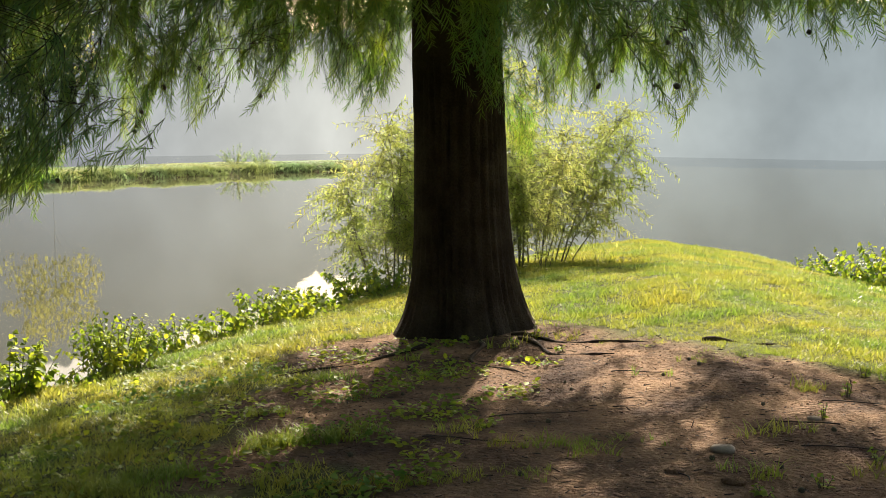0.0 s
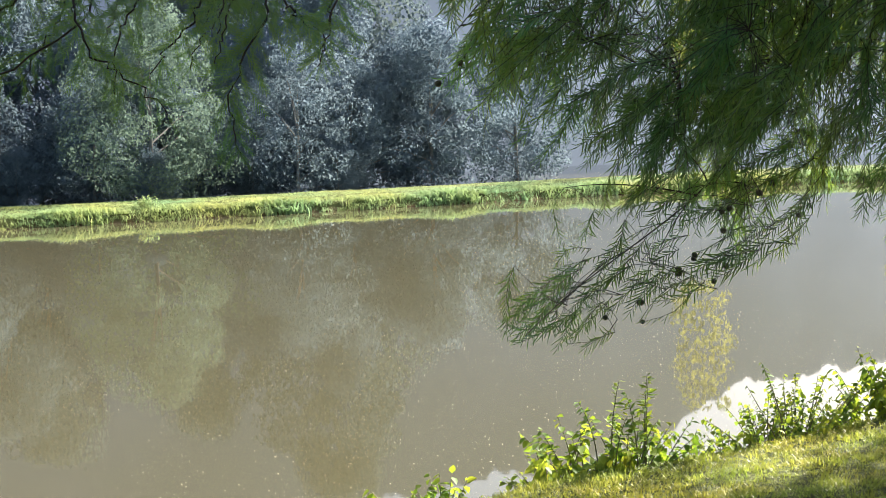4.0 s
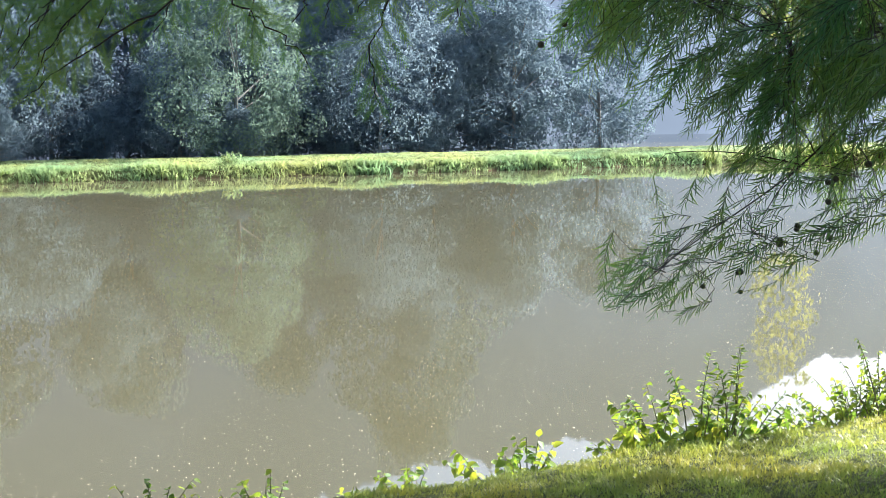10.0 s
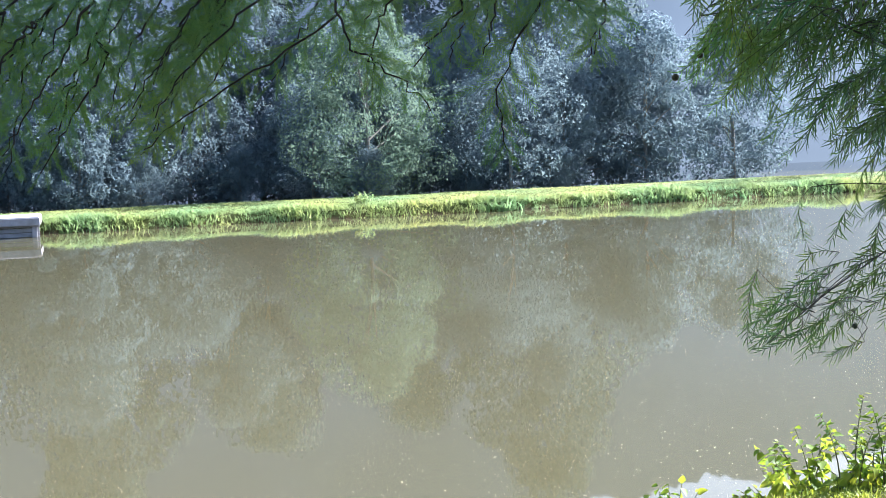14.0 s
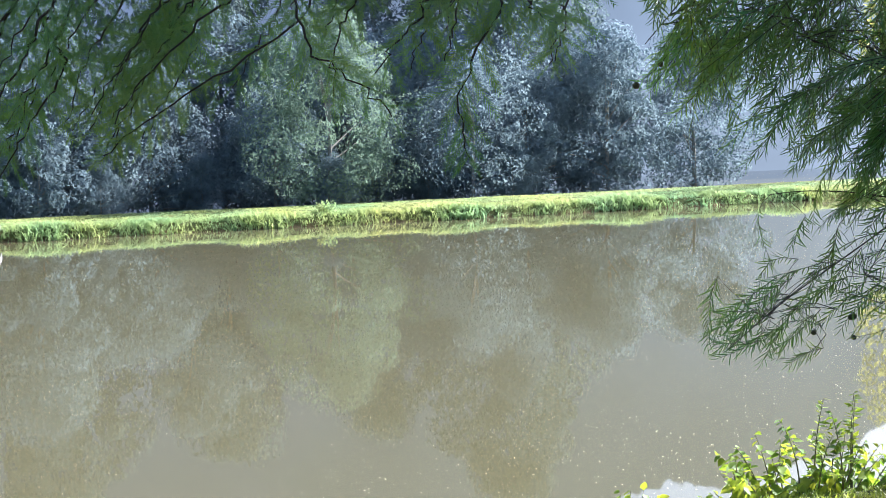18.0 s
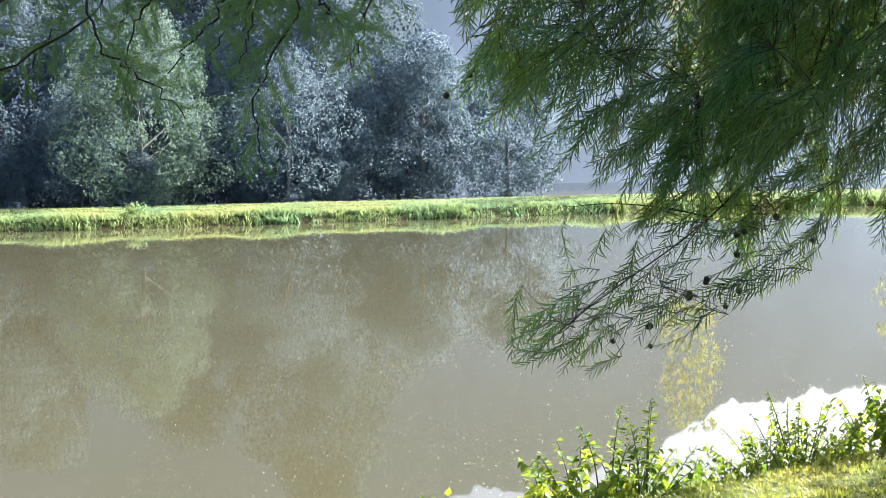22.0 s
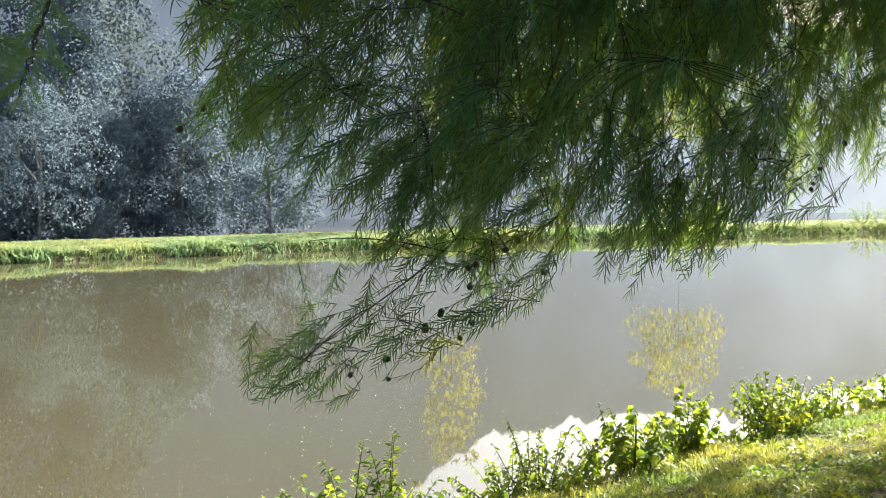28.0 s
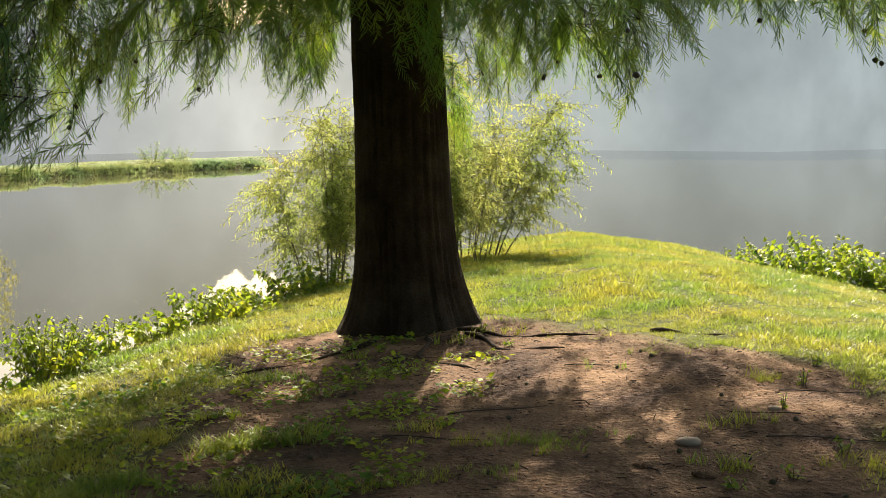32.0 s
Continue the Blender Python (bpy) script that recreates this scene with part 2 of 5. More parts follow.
def land(x, y):
    """Height of the ground."""
    x, y = np.asarray(x, dtype=float), np.asarray(y, dtype=float)
    near = side_distance(x, y, SHORE)
    far = -side_distance(x, y, BANK)
    hn = np.interp(near, [-6, -1.2, 0, 0.35, 0.8, 1.6, 3, 5, 7, 40], [-2.6, -1.7, -1.17, -0.72, -0.50, -0.38, -0.2, -0.05, 0.0, 0.1])
    hn = hn - 0.16 * np.clip((y - 14) / 8, 0, 1) * (near > 0)
    hf = np.interp(far, [-6, -1, 0, 0.25, 0.9, 1.5, 2.6, 4.0, 7, 14, 40, 90, 300, 900], [-2.6, -1.6, -1.17, -0.90, -0.80, -0.78, -0.79, -0.80, -1.0, -1.4, -1.9, 4, 25, 60])
    hf = hf - 2.6 * np.clip((x + 7) / 6, 0, 1) * (y > 40)
    h = np.maximum(hn, hf)
    bumps = 0.035 * soft_noise(x, y, 1.0) + 0.015 * soft_noise(x, y, 3.7)
    return h + bumps * np.clip((h + 1.0) * 3, 0, 1)


def bare(x, y):
    """1 on the trodden bare patch in front of the trunk, 0 on the lawn."""
    ex = (x - 1.15) / 1.75
    ey = (y - 7.0) / 2.65
    r = np.hypot(ex, ey) + 0.22 * soft_noise(x, y, 1.6) + 0.10 * soft_noise(x + 9, y, 4.3)
    r2 = np.hypot((x + 0.0) / 1.35, (y - 9.8) / 1.15) + 0.2 * soft_noise(x, y, 2.1)
    r3 = np.hypot((x + 0.55) / 0.9, (y - 7.2) / 2.0) + 0.35 * soft_noise(x, y, 2.9) + 0.20
    r = np.minimum(np.minimum(r, r2), r3)
    return np.clip((1.12 - r) / 0.35, 0, 1)


def axis(lo, hi, fine_lo, fine_hi, step, grow):
    a = list(np.arange(fine_lo, fine_hi, step))
    s = step
    while a[-1] < hi:
        s *= grow
        a.append(a[-1] + s)
    s = step
    while a[0] > lo:
        s *= grow
        a.insert(0, a[0] - s)
    return np.array(a)


def ground_material():
    """Bare brown soil, turned to dull green thatch where the lawn grows."""
    m = M_SOIL.copy()
    m.name = "ground"
    n, l = m.node_tree.nodes, m.node_tree.links
    p = n["Principled BSDF"]
    old = p.inputs["Base Color"].links[0].from_socket
    at = n.new("ShaderNodeAttribute")
    at.attribute_name = "turf"
    ns = n.new("ShaderNodeTexNoise")
    ns.inputs["Scale"].default_value, ns.inputs["Detail"].default_value = 9, 5
    co = n.new("ShaderNodeTexCoord")
    l.new(co.outputs["Object"], ns.inputs["Vector"])
    th = n.new("ShaderNodeMix")
    th.data_type = "RGBA"
    th.inputs[6].default_value, th.inputs[7].default_value = (0.035, 0.042, 0.014, 1), (0.11, 0.125, 0.036, 1)
    l.new(ns.outputs["Fac"], th.inputs[0])
    mx = n.new("ShaderNodeMix")
    mx.data_type = "RGBA"
    l.new(at.outputs["Fac"], mx.inputs[0])
    l.new(old, mx.inputs[6])
    l.new(th.outputs[2], mx.inputs[7])
    l.new(mx.outputs[2], p.inputs["Base Color"])
    return m


def build_ground():
    gx, gy = axis(-900, 900, -8, 9, 0.11, 1.06), axis(-900, 900, 2, 26, 0.11, 1.06)
    X, Y = np.meshgrid(gx, gy)
    far = -side_distance(X, Y, BANK)
    Z = land(X, Y) - 0.3 * np.clip((far + 1.5) / 1.0, 0, 1) * np.clip((9 - far) / 1.0, 0, 1)
    v = np.stack([X, Y, Z], -1).reshape(-1, 3)
    w = len(gx)
    i, j = np.meshgrid(np.arange(w - 1), np.arange(len(gy) - 1))
    q = (j * w + i).reshape(-1)
    f = np.stack([q, q + 1, q + 1 + w, q + w], -1)
    ob = fast_mesh("ground", v, f, ground_material())
    turf = np.clip(1 - 1.2 * bare(v[:, 0], v[:, 1]), 0, 1) * np.clip((v[:, 2] - WATER_Z - 0.12) * 8, 0, 1)
    ob.data.attributes.new("turf", "FLOAT", "POINT").data.foreach_set("value", turf.astype(np.float32))
    ob.data.shade_smooth()
    return tagged(ob, "brown bare soil and grassy pond banks under trees", "ground", kind="structure")


build_ground()
wv = np.array([(-900, -900, WATER_Z), (900, -900, WATER_Z), (900, 900, WATER_Z), (-900, 900, WATER_Z)], dtype=float)
tagged(fast_mesh("water", wv, np.array([[0, 1, 2, 3]]), M_WATER), "still olive-brown pond water with light mist and reflections", "pond water", kind="structure")

RNG = np.random.default_rng(7)

# ---------------------------------------------------------------- cypress trunk
TREE = Vector((0.17, 10.62, -0.22))
cypress = new("cypress_tree")
cypress.location = TREE
tagged(cypress, "large bald cypress with dark furrowed trunk and drooping feathery branches", "tree")


def build_trunk():
    zs = np.concatenate([np.linspace(-0.25, 0.9, 26), np.linspace(1.0, 11, 34)])
    n = 140
    a = np.linspace(0, 2 * math.pi, n, endpoint=False)
    verts = []
    for z in zs:
        r = 0.365 * (1 - 0.035 * max(z, 0)) + 0.2 * math.exp(-max(z, 0) / 0.33) + 0.03
        flute = 0.10 * math.exp(-max(z, 0) / 0.6)
        rad = r * (1 + flute * np.cos(5 * a + 0.6) + 0.5 * flute * np.cos(9 * a + 2.0))
        ridge = np.abs(np.sin(a * 17 + 0.9 * math.sin(z * 1.3) + 1.6 * np.sin(a * 3 + z * 0.7)))
        rad = rad - 0.034 * (1 - ridge) ** 2.2 + 0.006 * np.sin(a * 41 + z * 5)
        verts.append(np.stack([-0.046 * z + rad * np.cos(a), rad * np.sin(a), np.full(n, z)], -1))
    v = np.concatenate(verts)
    i, j = np.meshgrid(np.arange(n), np.arange(len(zs) - 1))
    q0 = (j * n + i).reshape(-1)
    q1 = (j * n + (i + 1) % n).reshape(-1)
    f = np.stack([q0, q1, q1 + n, q0 + n], -1)
    ob = fast_mesh("trunk", v, f, M_BARK, cypress, "dark brown furrowed bark trunk flaring at the base")
    ob.data.shade_smooth()


build_trunk()

# ---------------------------------------------------------------- woods behind the far bank
LEAF_V = np.array([(0, 0, 0), (0.45, 0.28, 0.04), (1, 0, -0.06), (0.45, -0.28, 0.04)])
LEAF_F = np.array([[0, 1, 2, 3]])


def crown_mesh(name, seed, height, width, count, leaf, mat, low=0.12, lobes=26):
    """A broadleaf crown: leaf clusters on many uneven lobes, with gaps."""
    g = np.random.default_rng(seed)
    lob = []
    for k in range(lobes):
        h = low + (1 - low) * (k + 0.5) / lobes
        prof = 1 - abs(h - 0.42) ** 1.6 * 2.0 if low < 0.3 else 0.85
        ang = k * 2.4 + g.uniform(-0.5, 0.5)
        rr = width * 0.5 * max(prof, 0.12) * g.uniform(0.3, 1.05)
        lob.append((rr * math.cos(ang), rr * math.sin(ang), h * height, width * g.uniform(0.07, 0.19)))
    lob = np.array(lob)
    which = g.integers(0, lobes, count)
    d = unit(g.normal(size=(count, 3)))
    d[:, 2] = d[:, 2] * 0.8 + 0.12
    r = lob[which, 3] * g.uniform(0.72, 1.08, count) ** 0.7
    pos = lob[which, :3] + d * r[:, None]
    along = unit(np.cross(d, g.normal(size=(count, 3))) + np.array([0, 0, -0.3]) + d * 0.2)
    side = np.cross(d, along) + 0.25 * g.normal(size=(count, 3))
    v, f = scatter(LEAF_V, LEAF_F, pos, along, side, leaf * g.uniform(0.6, 1.4, count))
    return v, f, lob


def woods_tree(seed, height, width, count, leaf, mat, low=0.05):
    root = new("woodland_tree")
    v, f, lob = crown_mesh("crown", seed, height, width, count, leaf, mat, low=low, lobes=64)
    fast_mesh("crown", v, f, mat, root)
    slim = 1.0 if low < 0.3 else 0.08
    pieces = [tube([(0, 0, -0.4), (0.05, 0, height * 0.3), (0.1, 0.1, height * 0.75)], [width * 0.016 * slim, width * 0.012 * slim, 0.01], 7)]
    for x, y, z, r in lob[::8]:
        pieces.append(tube([(0.05, 0.03, z * 0.6), (x * 0.5, y * 0.5, z * 0.85), (x, y, z)], [0.035 * slim, 0.022 * slim, 0.008], 5))
    v, f = join(pieces)
    fast_mesh("trunk", v, f, M_WOODBARK, root)
    return tagged(root, "broadleaf tree with haze-coloured blue-green leaves in misty woods behind the pond bank", "tree", group="woods")


def along_bank(s, off):
    """The place at s metres along the far bank's edge and off metres behind it."""
    seg = np.diff(BANK, axis=0)
    length = np.hypot(seg[:, 0], seg[:, 1])
    cum = np.concatenate([[0], np.cumsum(length)])
    s = np.asarray(s, dtype=float)
    k = np.clip(np.searchsorted(cum, s) - 1, 0, len(length) - 1)
    t = (s - cum[k]) / length[k]
    p = BANK[k] + seg[k] * t[..., None]
    # tangents blended near the corners
    tan = seg / length[:, None]
    corner = np.vstack([tan[:1], tan[:-1] + tan[1:], tan[-1:]])
    w = corner[k] * (1 - t)[..., None] + corner[k + 1] * t[..., None]
    w = w / np.linalg.norm(w, axis=-1, keepdims=True)
    return p + np.stack([-w[..., 1], w[..., 0]], -1) * np.asarray(off)[..., None]


def build_bank():
    """The far bank's edge and top, drawn out finely along its length."""
    s = np.arange(60, 189, 0.3)
    offs = np.array([-2.0, -1.0, -0.4, -0.1, 0.05, 0.15, 0.3, 0.5, 0.75, 1.1, 1.6, 2.4, 3.4, 4.6, 6, 7.5, 9, 11])
    S, O = np.meshgrid(s, offs)
    p = along_bank(S, O)
    # the edge wanders a little
    p = p + 0.12 * np.sin(S * 1.9 + np.sin(S * 0.7))[..., None] * np.array([0.9, -0.4]) * np.exp(-np.abs(O))[..., None]
    z = land(p[..., 0], p[..., 1])
    z[-1] -= 0.6
    v = np.concatenate([p, z[..., None]], -1).reshape(-1, 3)
    n = len(s)
    i, j = np.meshgrid(np.arange(n - 1), np.arange(len(offs) - 1))
    k = (j * n + i).reshape(-1)
    ob = fast_mesh("pond_bank", v, np.stack([k, k + 1, k + 1 + n, k + n], -1), bpy.data.objects["ground"].data.materials[0])
    turf = np.clip((v[:, 2] - WATER_Z + 0.02) * 10, 0, 1)
    ob.data.attributes.new("turf", "FLOAT", "POINT").data.foreach_set("value", turf.astype(np.float32))
    ob.data.shade_smooth()
    tagged(ob, "low grassy earth bank along the far side of the pond", "bank", kind="structure")


build_bank()
S_MID = 134.0     # length along the bank at which the woods give way to the glowing haze sheet


def build_woods():
    protos = [woods_tree(11, 5.6, 5.4, 26000, 0.105, M_WOODS_HAZED), woods_tree(12, 8.5, 6.0, 30000, 0.12, M_WOODS_HAZED), woods_tree(13, 4.2, 4.6, 22000, 0.09, M_WOODS_HAZED),
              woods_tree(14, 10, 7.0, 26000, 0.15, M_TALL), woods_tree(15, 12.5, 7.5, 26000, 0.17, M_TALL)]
    g = np.random.default_rng(3)
    used = [False] * 5
    for row, (off, step, kinds, a, b) in enumerate(((6.8, 3.4, (2, 2), 90, 119), (8.8, 3.3, (0, 2), 84, 124), (12, 3.6, (0, 1), 84, 129), (14.5, 5.0, (3, 4), 80, 124))):
        s = a + g.uniform(0, 2)
        while s < b:
            q = along_bank(s, off + g.uniform(-1.0, 1.0))
            i = int(g.choice(kinds))
            m = pose(q[0], q[1], float(land(q[0], q[1])) - 0.1, 0, 0, g.uniform(0, 360)) @ Matrix.Scale(g.uniform(0.85, 1.2) * (0.42 if row == 0 else 1.0), 4)
            if not used[i]:
                used[i] = True
                protos[i].matrix_basis = m
            else:
                copy_thing(protos[i], m).matrix_basis = m
            s += step * g.uniform(0.75, 1.3)
    # unseen trees added round the back of the viewpoint, to close off sky light
    for k in range(22):
        a = radians(112 + 136 * k / 21 + g.uniform(-2, 2))
        d = g.uniform(13, 19)
        m = pose(d * math.sin(a), d * math.cos(a), 0.0, 0, 0, g.uniform(0, 360)) @ Matrix.Scale(g.uniform(0.8, 1.0), 4)
        tagged(copy_thing(protos[int(g.choice((3, 4)))], m), "unseen tall leafy tree added behind the lawn to block sky light", group="trees behind the lawn").matrix_basis = m
    # the pale rounded tree that stands out against the dark woods
    q = (-33.4, 25.3)
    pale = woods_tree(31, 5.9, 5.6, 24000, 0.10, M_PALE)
    pale.matrix_basis = pose(q[0], q[1], float(land(*q)) - 0.1, 0, 0, 40)
    tagged(pale, "pale sage-green rounded tree at the edge of misty woods")
    # two trees above the bank's misty part, early sun put into their leaf colour
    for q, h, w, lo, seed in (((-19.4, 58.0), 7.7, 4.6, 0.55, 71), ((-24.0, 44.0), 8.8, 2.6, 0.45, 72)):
        t = woods_tree(seed, h, w, int(650 * w), 0.16, M_SUN_TINTED, lo)
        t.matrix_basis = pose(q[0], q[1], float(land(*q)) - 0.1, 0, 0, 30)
        tagged(t, "slender tree with a sun-tinted yellow-green crown on the far bank")
    for q, h, w in (((-31.8, 30.2), 4.9, 4.7), ((-38.5, 20.1), 4.7, 5.3), ((-37.5, 17.2), 2.8, 3.4), ((-40.5, 14.6), 3.4, 3.8)):
        t = woods_tree(int(40 + h * 10 + w), h, w, 14000, 0.09, M_WOODS_HAZED)
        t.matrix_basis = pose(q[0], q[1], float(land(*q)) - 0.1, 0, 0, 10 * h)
        tagged(t, "bushy tree with soft haze-coloured grey-green leaves at the foot of misty woods")


# blue-grey cast here is haze mixed into the leaf colour too
M_TALL = material("tall_leaf_hazed", (0.09, 0.125, 0.14), 0.8, 0.2, 0.3, 2, 0, tint=(0.12, 0.155, 0.14), translucent=0.4, per_piece=0.2, specular=0.0)
# bright yellow-green stands in for sunlight on these two crowns
M_SUN_TINTED = material("sun_tinted_leaf", (0.24, 0.26, 0.07), 0.7, 0.25, 0.5, 3, 0, tint=(0.32, 0.31, 0.09), translucent=0.55, per_piece=0.4, specular=0.1)
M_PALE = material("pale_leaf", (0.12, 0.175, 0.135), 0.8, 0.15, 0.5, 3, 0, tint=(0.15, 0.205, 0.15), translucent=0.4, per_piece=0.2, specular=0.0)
build_woods()


def build_backdrop():
    """Glowing sheet for the misty distance behind the woods and the pond's far end."""
    m = bpy.data.materials.new("glowing_haze")
    m.use_nodes = True
    n, l = m.node_tree.nodes, m.node_tree.links
    n.remove(n["Principled BSDF"])
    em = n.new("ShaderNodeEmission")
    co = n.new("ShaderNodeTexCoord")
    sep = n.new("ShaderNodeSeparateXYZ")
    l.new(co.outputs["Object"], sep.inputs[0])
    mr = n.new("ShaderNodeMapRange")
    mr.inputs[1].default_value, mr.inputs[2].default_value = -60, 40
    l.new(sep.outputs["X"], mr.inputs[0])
    # haze is painted as glow along the sheet, brightest below the sun
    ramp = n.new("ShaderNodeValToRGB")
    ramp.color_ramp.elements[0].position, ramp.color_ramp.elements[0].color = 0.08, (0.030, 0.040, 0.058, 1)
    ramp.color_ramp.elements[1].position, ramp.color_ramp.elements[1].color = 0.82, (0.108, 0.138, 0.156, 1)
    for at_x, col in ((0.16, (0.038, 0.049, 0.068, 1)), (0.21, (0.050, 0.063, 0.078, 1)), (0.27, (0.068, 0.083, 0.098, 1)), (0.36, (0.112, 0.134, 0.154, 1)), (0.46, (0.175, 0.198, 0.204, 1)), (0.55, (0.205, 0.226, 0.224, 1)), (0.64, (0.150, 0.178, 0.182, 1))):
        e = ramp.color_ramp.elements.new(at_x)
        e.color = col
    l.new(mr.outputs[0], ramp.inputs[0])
    # paler glow near the ground, painted as low mist
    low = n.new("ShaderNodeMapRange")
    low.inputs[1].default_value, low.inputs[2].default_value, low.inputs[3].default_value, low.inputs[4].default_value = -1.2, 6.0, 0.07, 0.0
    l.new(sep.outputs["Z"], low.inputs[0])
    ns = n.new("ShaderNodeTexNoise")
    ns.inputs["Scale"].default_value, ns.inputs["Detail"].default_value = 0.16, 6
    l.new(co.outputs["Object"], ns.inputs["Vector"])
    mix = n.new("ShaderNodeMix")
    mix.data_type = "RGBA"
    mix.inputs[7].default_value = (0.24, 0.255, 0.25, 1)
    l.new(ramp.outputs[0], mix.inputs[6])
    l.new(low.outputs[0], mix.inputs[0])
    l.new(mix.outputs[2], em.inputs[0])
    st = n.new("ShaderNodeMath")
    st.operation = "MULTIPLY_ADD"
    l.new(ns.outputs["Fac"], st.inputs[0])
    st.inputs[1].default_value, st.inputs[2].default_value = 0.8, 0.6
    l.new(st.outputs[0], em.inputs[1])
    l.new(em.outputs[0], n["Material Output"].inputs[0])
    s = np.linspace(40, 430, 1700)
    off = np.interp(s, [40, 80, 120, S_MID + 4, 178, 200, 430], [19, 19, 18, 20, 20, -0.3, -0.3])
    p = along_bank(s, off)
    z0 = land(p[:, 0], p[:, 1]) - 1.0
    g = np.random.default_rng(8)
    rough = sum(a * np.convolve(g.normal(size=len(s) + w - 1), np.ones(w) / w ** 0.5, "valid") for w, a in ((41, 0.75), (17, 0.4), (7, 0.2), (3, 0.06)))
    # the tree line sinks from the near woods to the far end of the pond
    bearing, away = np.degrees(np.arctan2(p[:, 0], p[:, 1])), np.hypot(p[:, 0], p[:, 1])
    rise = np.interp(bearing, [-60, -52, -47, -34, -30, -27, -21, -14, -7, 0, 10, 40], [24, 20, 17.6, 15.5, 13.8, 11.6, 11.0, 9.9, 8.6, 8.4, 9, 9])
    top = away * np.tan(np.radians(rise)) - 3.9 + rough * away / 110
    v, f = [], []
    for k in range(len(s)):
        for t in (0, 0.33, 0.66, 1):
            v.append((p[k, 0], p[k, 1], min(z0[k], -2.0) * (1 - t) + top[k] * t))
    for k in range(len(s) - 1):
        for j in range(3):
            f.append((4 * k + j, 4 * k + 4 + j, 4 * k + 5 + j, 4 * k + 1 + j))
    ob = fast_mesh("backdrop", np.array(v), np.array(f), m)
    tagged(ob, "glowing backdrop of blue-grey misty woodland in the distance", "distant woods", kind="structure")


build_backdrop()

# ---------------------------------------------------------------- lawn, tufts and litter on the near bank
def blade_tuft(g, blades, spread, lean, width, segs=2):
    """One tuft of bent tapering blades, of unit height, as quads."""
    vs, fs = [], []
    for k in range(blades):
        a = g.uniform(0, 2 * math.pi)
        b = g.uniform(0, 2 * math.pi)
        base = np.array([math.cos(b), math.sin(b), 0]) * spread * math.sqrt(g.uniform(0, 1))
        out = np.array([math.cos(a), math.sin(a), 0])
        side = np.array([-out[1], out[0], 0]) * width * g.uniform(0.7, 1.3)
        h, le = g.uniform(0.55, 1.05), lean * g.uniform(0.3, 1.3)
        o = len(vs) * 1
        ring = []
        for s in range(segs + 1):
            t = s / segs
            c = base + out * le * t * t + np.array([0, 0, h * (t - 0.25 * le * t * t)])
            w = 1 - 0.9 * t ** 1.5
            ring += [c - side * w, c + side * w]
        n0 = len(vs)
        vs += ring
        for s in range(segs):
            fs.append((n0 + 2 * s, n0 + 2 * s + 1, n0 + 2 * s + 3, n0 + 2 * s + 2))
    return np.array(vs), np.array(fs)


def place_tufts(templates, pos, height, g, wide=1.0):
    """Tufts standing up at pos, each turned and scaled; templates are dealt out at random."""
    pieces = []
    pick = g.integers(0, len(templates), len(pos))
    for k, (tv, tf) in enumerate(templates):
        p, h = pos[pick == k], height[pick == k]
        if not len(p):
            continue
        a = g.uniform(0, 2 * math.pi, len(p))
        c, s = np.cos(a), np.sin(a)
        x = tv[None, :, 0] * c[:, None] - tv[None, :, 1] * s[:, None]
        y = tv[None, :, 0] * s[:, None] + tv[None, :, 1] * c[:, None]
        v = np.stack([x * wide, y * wide, np.broadcast_to(tv[None, :, 2], x.shape)], -1) * h[:, None, None] + p[:, None]
        f = tf[None] + (np.arange(len(p)) * len(tv))[:, None, None]
        pieces.append((v.reshape(-1, 3), f.reshape(-1, 4)))
    return join(pieces)


